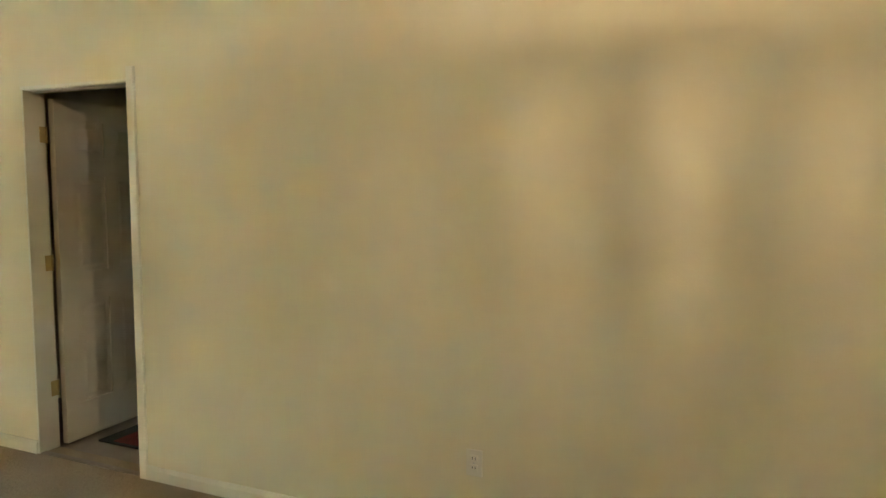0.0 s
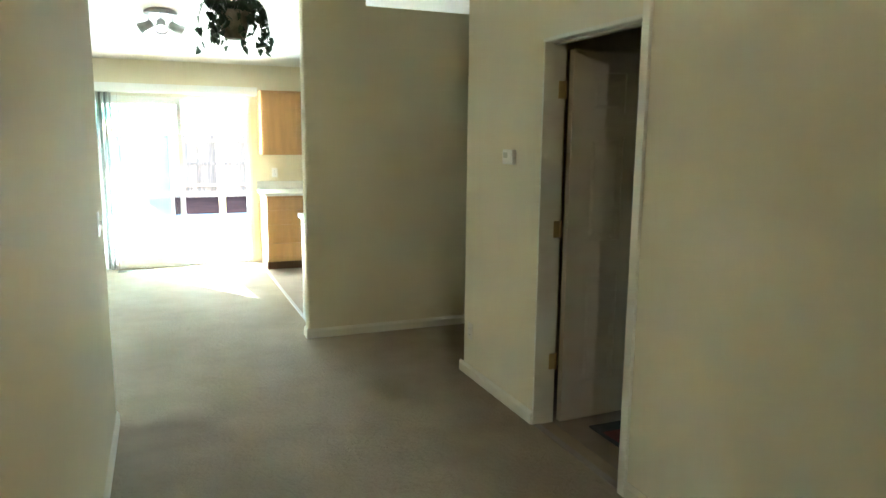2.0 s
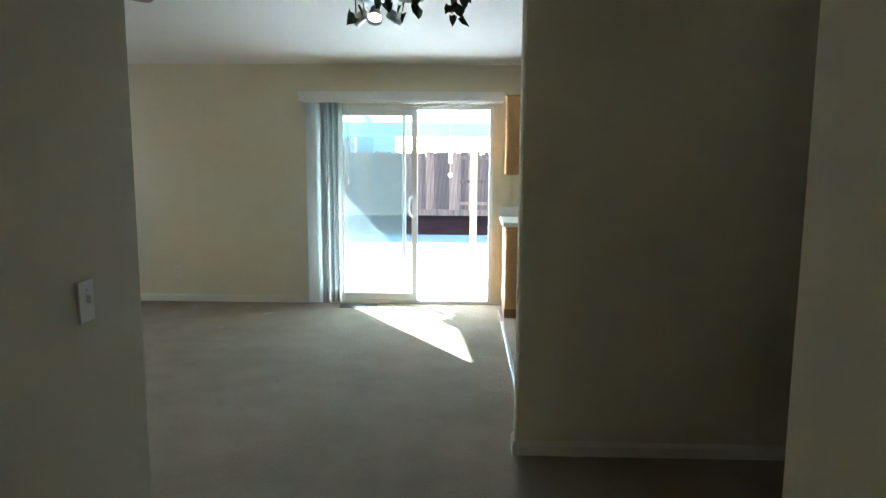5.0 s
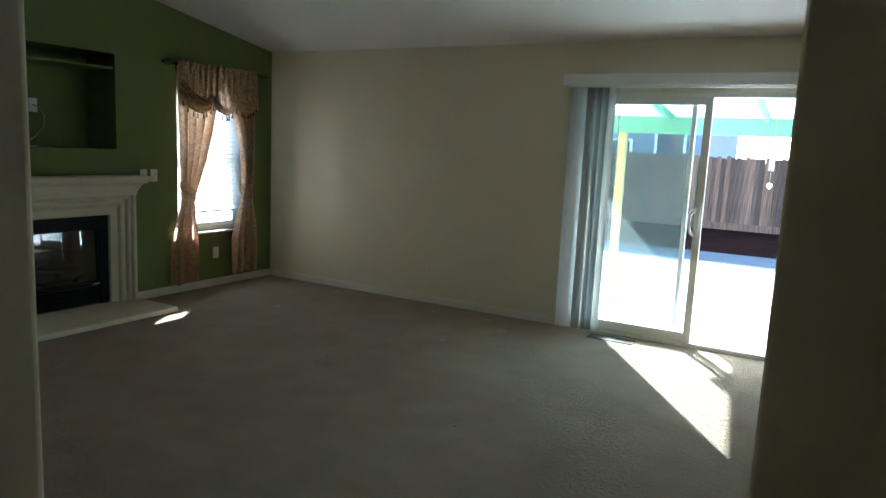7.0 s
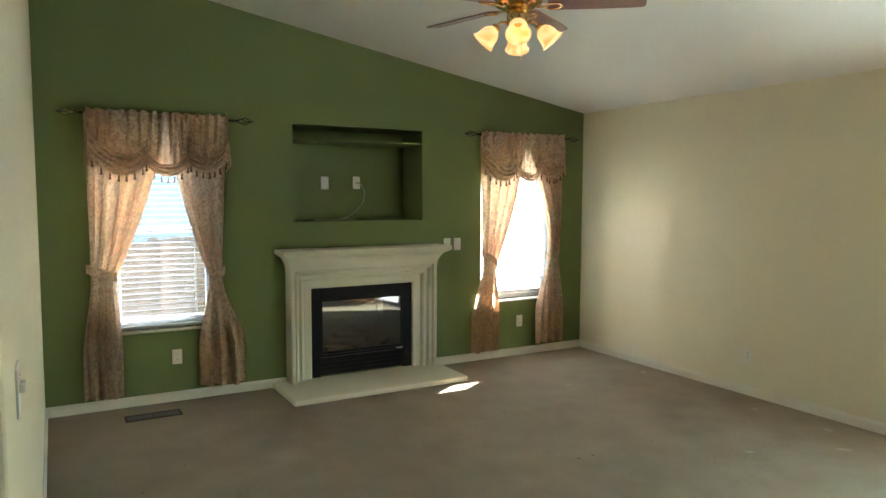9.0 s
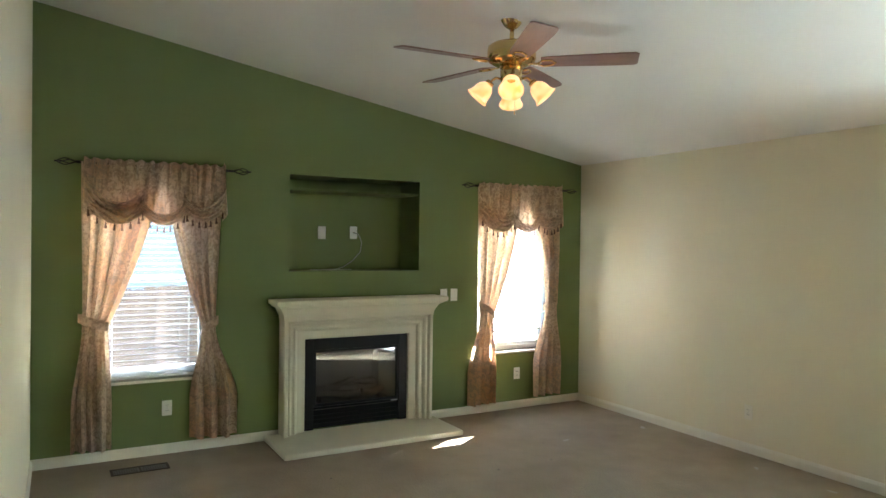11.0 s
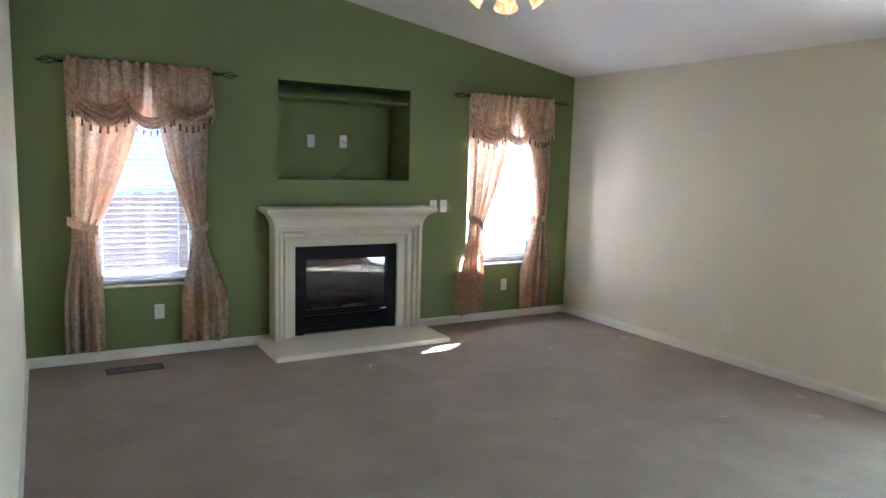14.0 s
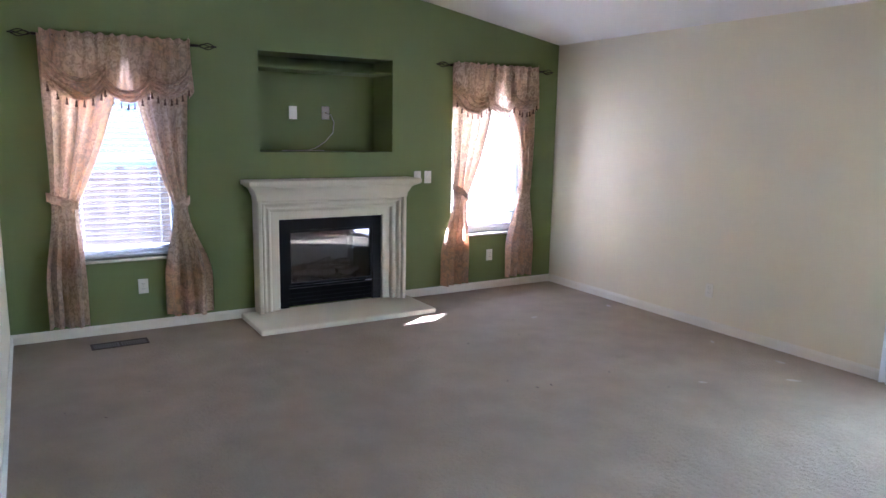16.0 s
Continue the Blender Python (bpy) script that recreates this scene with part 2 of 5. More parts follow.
PANE = material("dark_window_pane", (0.05, 0.06, 0.08), 0.08, vary=0.1, scale=1, bump=0.0)
LEAF = material("plastic_ivy_leaf", (0.035, 0.075, 0.03), 0.5, vary=0.25, scale=14, bump=0.0)
POT = material("tan_basket", (0.26, 0.23, 0.15), 0.8, vary=0.2, scale=20, bump=0.05)
SATIN = material("brushed_nickel", (0.55, 0.55, 0.55), 0.3, metal=1.0, vary=0.05, scale=20, bump=0.0)
RUG = material("red_rug_pile", (0.16, 0.022, 0.02), 0.95, vary=0.2, scale=14, fine=150, bump=0.08)
RUGDARK = material("dark_rug_pile", (0.03, 0.03, 0.03), 0.95, vary=0.2, scale=14, fine=150, bump=0.08)
VENT = material("brown_vent_steel", (0.06, 0.042, 0.028), 0.75, metal=0.0, vary=0.1, scale=20, bump=0.0)
CABLE = material("grey_cable", (0.5, 0.5, 0.46), 0.5, vary=0.05, bump=0.0)


# ---- mesh helpers ----
def box(bm, x0, x1, y0, y1, z0, z1, bevel=0.0):
    b2 = bm if not bevel else bmesh.new()
    vs = [b2.verts.new((x, y, z)) for x in (x0, x1) for y in (y0, y1) for z in (z0, z1)]
    for q in ((0, 1, 3, 2), (4, 6, 7, 5), (0, 4, 5, 1), (2, 3, 7, 6), (0, 2, 6, 4), (1, 5, 7, 3)):
        b2.faces.new([vs[i] for i in q])
    if bevel:
        bmesh.ops.bevel(b2, geom=b2.edges[:], offset=bevel, segments=2, affect="EDGES", profile=0.6)
        merge(bm, b2)
    return bm


def merge(bm, other, m=None):
    """Adds another bmesh to bm, at the pose m, and frees it."""
    table = {}
    for v in other.verts:
        table[v] = bm.verts.new(m @ v.co if m else v.co)
    for f in other.faces:
        g = bm.faces.new([table[v] for v in f.verts])
        g.smooth = f.smooth
    other.free()
    return bm


def boxes(*rows, bevel=0.0):
    bm = bmesh.new()
    for r in rows:
        box(bm, *r, bevel=bevel)
    return bm


def lathe(profile, n=24, smooth=True):
    """Turns (radius, z) rows about z."""
    bm = bmesh.new()
    rings = []
    for r, z in profile:
        rings.append([bm.verts.new((max(r, 1e-4) * math.cos(2 * math.pi * i / n), max(r, 1e-4) * math.sin(2 * math.pi * i / n), z)) for i in range(n)])
    for a, b in zip(rings, rings[1:]):
        for i in range(n):
            f = bm.faces.new((a[i], a[(i + 1) % n], b[(i + 1) % n], b[i]))
            f.smooth = smooth
    return bm


def tube(points, radius, n=8, taper=None):
    """A round tube along points."""
    bm = bmesh.new()
    pts = [Vector(p) for p in points]
    rings = []
    for i, p in enumerate(pts):
        d = (pts[min(i + 1, len(pts) - 1)] - pts[max(i - 1, 0)]).normalized()
        u = d.orthogonal().normalized() if not rings else (prev - d * prev.dot(d)).normalized()
        prev = u
        v = d.cross(u)
        r = radius * (taper[i] if taper else 1)
        rings.append([bm.verts.new(p + r * (math.cos(2 * math.pi * k / n) * u + math.sin(2 * math.pi * k / n) * v)) for k in range(n)])
    for a, b in zip(rings, rings[1:]):
        for k in range(n):
            f = bm.faces.new((a[k], a[(k + 1) % n], b[(k + 1) % n], b[k]))
            f.smooth = True
    bm.faces.new(rings[0][::-1])
    bm.faces.new(rings[-1])
    return bm


def loft(rows, smooth=False, close=False):
    """A skin over rows of points of equal length."""
    bm = bmesh.new()
    vr = [[bm.verts.new(p) for p in row] for row in rows]
    for a, b in zip(vr, vr[1:]):
        for i in range(len(a) - (0 if close else 1)):
            j = (i + 1) % len(a)
            f = bm.faces.new((a[i], a[j], b[j], b[i]))
            f.smooth = smooth
    return bm


def slab_wall(axis, at, thick, u_cuts, z_cuts, holes, top=None):
    """A wall in one piece: its face at `at` on the axis, thick the other way; the cells listed in holes stay open. top(u): height of the upper edge."""
    bm = bmesh.new()
    nu, nz = len(u_cuts) - 1, len(z_cuts) - 1
    solid = lambda i, j: 0 <= i < nu and 0 <= j < nz and (i, j) not in holes
    cache = {}

    def vert(i, j, side):
        key = (i, j, side)
        if key not in cache:
            u, z = u_cuts[i], z_cuts[j]
            if top and j == nz:
                z = top(u)
            a = at + (thick if side else 0)
            cache[key] = bm.verts.new((a, u, z) if axis == "x" else (u, a, z))
        return cache[key]

    for i in range(nu):
        for j in range(nz):
            if not solid(i, j):
                continue
            for s in (0, 1):
                bm.faces.new([vert(i, j, s), vert(i + 1, j, s), vert(i + 1, j + 1, s), vert(i, j + 1, s)])
            for di, dj, a, b in ((-1, 0, (i, j), (i, j + 1)), (1, 0, (i + 1, j), (i + 1, j + 1)), (0, -1, (i, j), (i + 1, j)), (0, 1, (i, j + 1), (i + 1, j + 1))):
                if not solid(i + di, j + dj):
                    bm.faces.new([vert(*a, 0), vert(*b, 0), vert(*b, 1), vert(*a, 1)])
    bmesh.ops.recalc_face_normals(bm, faces=bm.faces)
    return bm


def part(name, bm, mat, parent=None, label="", m=None):
    me = bpy.data.meshes.new(name)
    bmesh.ops.recalc_face_normals(bm, faces=bm.faces)
    bm.to_mesh(me)
    bm.free()
    me.materials.append(mat)
    ob = new(name, me)
    if m is not None:
        ob.matrix_world = m
    if parent is not None:
        ob.parent = parent
    if label:
        ob["label"] = label
    return ob


def again(ob, parent, m):
    """A further part on the same mesh."""
    o = new(ob.name.split(".")[0], ob.data)
    o.matrix_world = m
    o.parent = parent
    return o


def thing(name, label, category, group="", m=None):
    e = new(name)
    if m is not None:
        e.matrix_world = m
    return tagged(e, label, category, group)


def structure(name, bm, mat, label, category):
    return tagged(part(name, bm, mat), label, category, kind="structure")


def ceil_z(y):
    """Height of the vaulted ceiling at y."""
    return 2.44 - 0.168 * y if y > -7.0 else 3.616 + 0.168 * (y + 7.0)


# ---- structure ----
X_E, Y_S, Y_P, X_L, X_P = 6.152, -4.91, -3.615, 4.0, 5.311
up = lambda y: ceil_z(y) + 0.02
structure("floor", boxes((-0.15, 5.40, -12.15, 0.0, -0.12, 0.0), (5.40, 6.272, -12.15, -3.615, -0.12, 0.0), (6.272, 9.2, -4.87, -3.615, -0.12, 0.0)), CARPET, "worn beige cut-pile carpet over the whole floor", "carpet")
structure("floor_kitchen", boxes((5.40, 9.2, -3.615, 0.0, -0.12, -0.004)), VINYL, "brown sheet vinyl kitchen floor", "floor")
structure("floor_utility", boxes((6.272, 8.3, -8.0, -4.87, -0.12, -0.004)), VINYL, "beige vinyl floor of the small room", "floor")
structure("trim_threshold", boxes((5.385, 5.415, -3.62, -0.72, -0.002, 0.006), bevel=0.003), SATIN, "thin pale metal strip between carpet and vinyl", "threshold")
structure("trim_door_threshold", boxes((6.15, 6.19, -6.515, -5.72, -0.002, 0.005), bevel=0.002), VINYL, "thin brown strip in the doorway", "threshold")
# green wall with two windows and the niche
W1Y, W2Y, WZ = (-4.56, -3.70), (-1.25, -0.39), (0.57, 2.06)
NY, NZ = (-3.086, -1.885), (1.368, 2.17)
structure("wall_west", slab_wall("x", 0.0, -0.16, [-4.91, W1Y[0], W1Y[1], NY[0], -2.88, -2.10, NY[1], W2Y[0], W2Y[1], 0.0], [0.0, 0.20, WZ[0], 0.712, NZ[0], WZ[1], NZ[1], 3.0],
          {(1, 2), (1, 3), (1, 4), (7, 2), (7, 3), (7, 4), (3, 4), (4, 4), (5, 4), (3, 5), (4, 5), (5, 5), (4, 1), (4, 2)}, up), GREEN, "olive green painted accent wall with a recessed niche", "wall")
ring = lambda x, d: [(x, NY[0] - d, NZ[0] - d), (x, NY[1] + d, NZ[0] - d), (x, NY[1] + d, NZ[1] + d), (x, NY[0] - d, NZ[1] + d)]
nb = loft([ring(-0.40, 0.0), ring(-0.16, 0.0), ring(-0.16, 0.02), ring(-0.42, 0.02)], close=True)
nb.verts.ensure_lookup_table()
nb.faces.new([nb.verts[k] for k in range(4)])
nb.faces.new([nb.verts[12 + k] for k in range(4)])
structure("wall_niche", nb, GREEN, "deep green recess above the fireplace", "wall")
# north wall with the sliding door
SX, SZ = (3.49, 5.32), 2.03
structure("wall_north", slab_wall("y", 0.0, 0.16, [-0.16, SX[0], SX[1], 9.2], [0.0, SZ, 2.46], {(1, 0)}), CREAM, "cream painted wall around the patio door", "wall")
structure("wall_south", slab_wall("y", Y_S, -0.12, [-0.16, X_L - 0.12], [0.0, 3.0], set(), lambda u: up(Y_S)), CREAM, "cream painted wall", "wall")


def rounded_end(bm, x0, x1, y0, y1, top_of, r=0.02, corners=(1, 1, 1, 1)):
    """An upright wall block with rounded drywall corners."""
    ring = []
    for (cx, cy, a0), on in zip(((x1, y1, 0), (x0, y1, 90), (x0, y0, 180), (x1, y0, 270)), corners):
        sx, sy = (1 if cx == x1 else -1), (1 if cy == y1 else -1)
        rr = r if on else 0.0005
        for k in range(5):
            a = radians(a0 + 22.5 * k)
            ring.append((cx - sx * rr + rr * math.cos(a), cy - sy * rr + rr * math.sin(a)))
    lo = [bm.verts.new((x, y, 0)) for x, y in ring]
    hi = [bm.verts.new((x, y, top_of(y))) for x, y in ring]
    for i in range(len(ring)):
        j = (i + 1) % len(ring)
        f = bm.faces.new((lo[i], lo[j], hi[j], hi[i]))
    bm.faces.new(lo[::-1])
    bm.faces.new(hi)
    return bm


structure("wall_hall", rounded_end(bmesh.new(), X_L - 0.12, X_L, -8.0, Y_S, up, corners=(1, 0, 0, 1)), CREAM, "cream hall wall with rounded corner", "wall")
structure("wall_living_north", boxes((-0.16, X_L - 0.12, -8.0, -7.88, 0.0, 3.57)), CREAM, "cream living room wall", "wall")
DY, DZ = (-6.522, -5.712), 2.078
structure("wall_east", slab_wall("x", X_E, 0.12, [-12.0, DY[0], DY[1], -4.77], [0.0, DZ, 3.0], {(1, 0)}, up), CREAM, "cream painted wall with a doorway", "wall")
structure("wall_east_end", rounded_end(bmesh.new(), X_E, X_E + 0.12, -4.77, -4.748, up, r=0.018, corners=(1, 1, 0, 0)), CREAM, "rounded wall end", "wall")
structure("wall_corridor", boxes((X_E + 0.12, 9.2, -4.87, -4.75, 0.0, 3.31)), CREAM, "cream corridor wall", "wall")
structure("wall_partition", slab_wall("y", Y_P, 0.12, [X_P + 0.02, 5.80, 7.7, 9.2], [0.0, 2.57, 3.0, 3.1], {(1, 1)}, lambda u: up(Y_P + 0.12)), CREAM, "cream kitchen partition with a plant ledge opening", "wall")
structure("wall_partition_end", rounded_end(bmesh.new(), X_P, X_P + 0.021, Y_P, Y_P + 0.12, lambda y: up(Y_P + 0.12), r=0.018, corners=(0, 1, 1, 0)), CREAM, "rounded partition end", "wall")
structure("wall_kitchen_east", boxes((9.2, 9.35, -4.87, 0.16, 0.0, 3.35)), CREAM, "cream end wall", "wall")
structure("wall_utility", boxes((8.3, 8.42, -8.0, -4.87, 0.0, 2.6), (6.272, 8.42, -8.12, -8.0, 0.0, 2.6)), CREAM, "cream walls of the small room", "wall")
structure("ceiling_utility", boxes((6.272, 8.42, -8.12, -4.87, 2.44, 2.5)), CEILING, "white ceiling of the small room", "ceiling")
structure("wall_living_west", slab_wall("x", 0.0, -0.16, [-12.0, -8.0], [0.0, 3.0], set(), up), CREAM, "cream living room wall", "wall")
# Out-of-view opening, placed and sized to light the entry wall and door.
FW = (0.66, 0.98)
structure("wall_front", slab_wall("y", -12.0, -0.16, [-0.16, FW[0], FW[1], 6.272], [0.0, 0.6, 2.1, 2.83], {(1, 1)}), CREAM, "unseen cream front wall with an added narrow window", "wall")
cb = bmesh.new()
for y0, y1 in ((0.16, -7.0), (-7.0, -12.16)):
    a, b = ceil_z(min(y0, 0.16)), ceil_z(y1)
    vs = [cb.verts.new((x, y, z + dz)) for x in (-0.16, 9.35) for y, z in ((y0, a), (y1, b)) for dz in (0, 0.15)]
    for q in ((0, 1, 3, 2), (4, 6, 7, 5), (0, 4, 5, 1), (2, 3, 7, 6), (0, 2, 6, 4), (1, 5, 7, 3)):
        cb.faces.new([vs[i] for i in q])
structure("ceiling", cb, CEILING, "white vaulted ceiling", "ceiling")


def baseboard(name, x0, y0, x1, y1, nx, ny, h=0.075, t=0.014):
    """A moulded skirting along a line, standing out towards (nx, ny)."""
    prof = ((0, 0), (t, 0), (t, h * 0.72), (t * 0.55, h * 0.9), (t * 0.3, h), (0, h))
    rows = [[(x + nx * p, y + ny * p, z) for p, z in prof] for x, y in ((x0, y0), (x1, y1))]
    bm = loft(rows, close=True)
    for r in (0, 1):
        bm.verts.ensure_lookup_table()
        bm.faces.new([bm.verts[r * 6 + k] for k in range(6)])
    return structure(name, bm, TRIM, "white painted baseboard", "baseboard")


baseboard("baseboard_west_a", 0, -4.91, 0, -3.166, 1, 0)
baseboard("baseboard_west_b", 0, -1.815, 0, 0, 1, 0)
baseboard("baseboard_north", 0.014, 0, SX[0] - 0.06, 0, 0, -1)
baseboard("baseboard_north_b", SX[1] + 0.03, 0, 5.43, 0, 0, -1)
baseboard("baseboard_south", 0.014, Y_S, X_L - 0.02, Y_S, 0, 1)
baseboard("baseboard_hall", X_L, -7.98, X_L, Y_S + 0.012, 1, 0)
baseboard("baseboard_east_a", X_E, DY[1], X_E, -4.71, -1, 0)
baseboard("baseboard_east_b", X_E, -12, X_E, DY[0] - 0.035, -1, 0)
baseboard("baseboard_corridor", X_E, -4.748, 9.2, -4.748, 0, 1)
baseboard("baseboard_partition", X_P - 0.012, Y_P, 9.2, Y_P, 0, -1)
baseboard("baseboard_partition_end", X_P, Y_P - 0.012, X_P, Y_P + 0.12, -1, 0)


# ---- windows ----
def frame_bars(x0, x1, y0, y1, z0, z1, w):
    return boxes((x0, x1, y0, y0 + w, z0, z1), (x0, x1, y1 - w, y1, z0, z1), (x0, x1, y0 + w, y1 - w, z0, z0 + w), (x0, x1, y0 + w, y1 - w, z1 - w, z1), bevel=0.004)


def sash_window(name, ys, zs):
    y0, y1, (z0, z1) = ys[0], ys[1], zs
    win = tagged(new(name), "white vinyl single-hung window in the green wall", "window", kind="structure")
    part("window_frame", frame_bars(-0.145, -0.075, y0, y1, z0, z1, 0.045), VINYLFRAME, win)
    zm = (z0 + z1) / 2
    low = part("sash", frame_bars(-0.115, -0.085, y0 + 0.045, y1 - 0.045, z0 + 0.045, zm + 0.02, 0.035), VINYLFRAME, win)
    part("sash", frame_bars(-0.143, -0.118, y0 + 0.045, y1 - 0.045, zm - 0.02, z1 - 0.045, 0.035), VINYLFRAME, win)
    for a, b, x in ((z0 + 0.08, zm - 0.015, -0.1), (zm + 0.015, z1 - 0.08, -0.13)):
        g = part("pane", boxes((x - 0.002, x + 0.002, y0 + 0.08, y1 - 0.08, a, b)), GLASS, win)
        g.visible_shadow = False
    part("latch", boxes((-0.085, -0.07, (y0 + y1) / 2 - 0.03, (y0 + y1) / 2 + 0.03, zm + 0.02, zm + 0.035), bevel=0.004), SATIN, win)
    part("window_sill", boxes((-0.075, 0.022, y0 - 0.02, y1 + 0.02, z0 - 0.022, z0), bevel=0.006), TRIM, win)
    return win


sash_window("window_1", W1Y, WZ)
sash_window("window_2", W2Y, WZ)


def slat_blind(ys, z_top, z_rail, tilt, pitch, label, holes=(), mat=None):
    """A horizontal slat blind in a window recess."""
    y0, y1 = ys[0] + 0.012, ys[1] - 0.012
    b = thing("window_blind", label, "blind", m=pose(-0.04, (y0 + y1) / 2, z_rail))
    inv = b.matrix_world.inverted()
    w = (y1 - y0) / 2
    part("head_rail", boxes((-0.025, 0.025, -w, w, z_top - z_rail - 0.045, z_top - z_rail), bevel=0.004), VINYLFRAME, b)
    part("bottom_rail", boxes((-0.025, 0.025, -w, w, 0.0, 0.018), bevel=0.004), VINYLFRAME, b)
    prof = [(-0.025 + 0.05 * k / 9, 0.0022 * (1 - (k / 4.5 - 1) ** 2)) for k in range(10)]
    sm = bmesh.new()
    cuts = [-w] + [y + d for y in holes for d in (-0.0068, 0.0068)] + [w]
    for dz in (0.0, -0.0015):
        for s, (ya, yb) in enumerate(zip(cuts, cuts[1:])):
            spans = (range(0, 10),) if s % 2 == 0 else (range(0, 5), range(5, 10))
            for sp in spans:
                merge(sm, loft([[(prof[k][0], y, prof[k][1] + dz) for k in sp] for y in (ya, yb)], smooth=True))
    first = None
    n = int((z_top - 0.06 - z_rail) / pitch)
    for i in range(n):
        m = pose(0, 0, 0.03 + pitch * (i + 0.5) + random.uniform(-1, 1) * 0.0015, 0, tilt + random.uniform(-1.5, 1.5), random.uniform(-0.1, 0.1))
        if first is None:
            first = part("slat", sm, mat or WHITESLAT, b, m=m)
        else:
            again(first, b, m)
    for y in (-w + 0.15, w - 0.15):
        for x in (-0.027, 0.027):
            part("ladder_cord", tube([(x, y, 0.01), (x, y, z_top - z_rail - 0.04)], 0.0012, 5), PLASTIC, b)
    part("tilt_wand", tube([(0.03, -w + 0.06, z_top - z_rail - 0.05), (0.034, -w + 0.062, z_top - z_rail - 0.75)], 0.004, 6), PLASTIC, b)
    return b


slat_blind(W1Y, WZ[1] - 0.002, WZ[0] + 0.01, -10, 0.0425, "white slat blind lowered with slats open, behind curtains, toned down against glare", mat=OPENSLAT)
slat_blind(W2Y, WZ[1] - 0.002, WZ[0] + 0.19, -66, 0.0425, "white slat blind with closed slats, raised above the sill", (-0.338,))


# ---- curtains ----
def smooth01(t):
    t = max(0.0, min(1.0, t))
    return t * t * (3 - 2 * t)


def panel_mesh(side, y_out, y_in, z_top, z_tie, z_bot, tie_out, tie_in, bot_out, bot_in, folds=6, seed=0, pull=None):
    """A tied-back curtain: full at the rod, drawn to the side at the tie, hanging below it."""
    nz, nu = 70, 72
    rows = []
    for k in range(nz + 1):
        v = k / nz
        z = z_top + (z_bot - z_top) * v
        if z > z_tie:
            t = (z_top - z) / (z_top - z_tie)
            a = y_out + (tie_out - y_out) * smooth01(t)
            c = y_in + (tie_in - y_in) * ((1 - (1 - t) ** pull) if pull else (0.25 * t + 0.75 * t ** 1.7))
            amp = 0.026 + 0.014 * math.sin(math.pi * t)
        else:
            t = (z_tie - z) / (z_tie - z_bot)
            s = smooth01(min(1, t * 1.5))
            a = tie_out + (bot_out - tie_out) * s
            c = tie_in + (bot_in - tie_in) * s
            amp = 0.018 + 0.026 * s
        row = []
        for i in range(nu + 1):
            u = i / nu
            y = a + (c - a) * u
            ph = 2 * math.pi * folds * u + seed
            wob = 0.5 * math.sin(1.7 * ph + 3 * v + seed) + 0.35 * math.sin(0.6 * ph - 4 * v)
            x = 0.085 + amp * (math.sin(ph + 0.6 * math.sin(3 * v + seed)) + 0.45 * wob)
            row.append((x, y + 0.006 * math.sin(2 * ph), z + 0.006 * math.sin(5 * u + seed) * (v > 0.98)))
        rows.append(row)
    return loft(rows, smooth=True)


def heading_mesh(y0, y1, z_top, z_low, seed=0):
    """The gathered upper part of a valance, shirred on the rod."""
    nu, nz = 160, 26
    rows = []
    for k in range(nz + 1):
        v = k / nz
        row = []
        for i in range(nu + 1):
            u = i / nu
            z = z_top + (z_low - z_top) * v
            g = 0.35 + 0.65 * math.exp(-2.5 * v)
            x = 0.118 + 0.019 * g * (math.sin(88 * u + seed + 1.5 * math.sin(9 * u) + 1.2 * math.sin(4 * v + 13 * u)) + 0.5 * math.sin(171 * u + 2 + 3 * v)) + 0.010 * (1 - g) * math.sin(30 * u + seed)
            if 0.09 < v < 0.17:
                x -= 0.006
            row.append((x, y0 + (y1 - y0) * u + 0.006 * math.sin(61 * u) * g, z + (0.008 * math.sin(83 * u + seed) if k == 0 else 0)))
        rows.append(row)
    return loft(rows, smooth=True)


def swag_mesh(y0, y1, e0, s0, e1, s1, seed, skew=0.0):
    """A draped swag: U-shaped folds hung between two gathers. e, s: height of the ends and sag, of its upper and lower edge."""
    nu, nr = 48, 44
    rows = []
    for k in range(nr + 1):
        r = k / nr
        row = []
        for i in range(nu + 1):
            u = i / nu
            c = 1 - abs(2 * u - 1) ** 2.2
            lift = skew * (u - 0.5) * (1 - 0.5 * r)
            z = (e0 + (e1 - e0) * r) - (s0 + (s1 - s0) * r) * c + lift
            ph = 2 * math.pi * (3.6 * r + 0.42 * math.sin(4.3 * u + 1.7 * seed) + 0.22 * math.sin(9 * u + 5 * r + seed)) + seed
            x = 0.128 + 0.065 * c * math.sin(math.pi * (0.12 + 0.8 * r)) + 0.021 * (0.4 + 0.6 * c) * (1 - 0.35 * r) * math.sin(ph) + 0.006 * math.sin(23 * u + 9 * r + seed) + 0.004 * math.sin(41 * u - 17 * r)
            row.append((x, y0 + (y1 - y0) * u, z))
        rows.append(row)
    bm = loft(rows, smooth=True)
    edge = [rows[-1][int(nu * (j + 0.5) / 7)] for j in range(7)]
    return bm, edge


def tie_band(y_a, z_a, y_b, z_b):
    """A cloth band round the gathered curtain, from the wall hook to its front edge."""
    rows = []
    n = 30
    for dz in (-0.032, -0.016, 0.0, 0.016, 0.032):
        row = []
        for k in range(n + 1):
            a = 2 * math.pi * k / n
            t = 0.5 - 0.5 * math.cos(a)
            y, z = y_a + (y_b - y_a) * t, z_a + (z_b - z_a) * t
            row.append((0.085 + 0.052 * math.sin(a) + 0.004 * math.sin(9 * a), y, z + dz + 0.004 * math.sin(5 * a)))
        rows.append(row)
    return loft(rows, smooth=True)


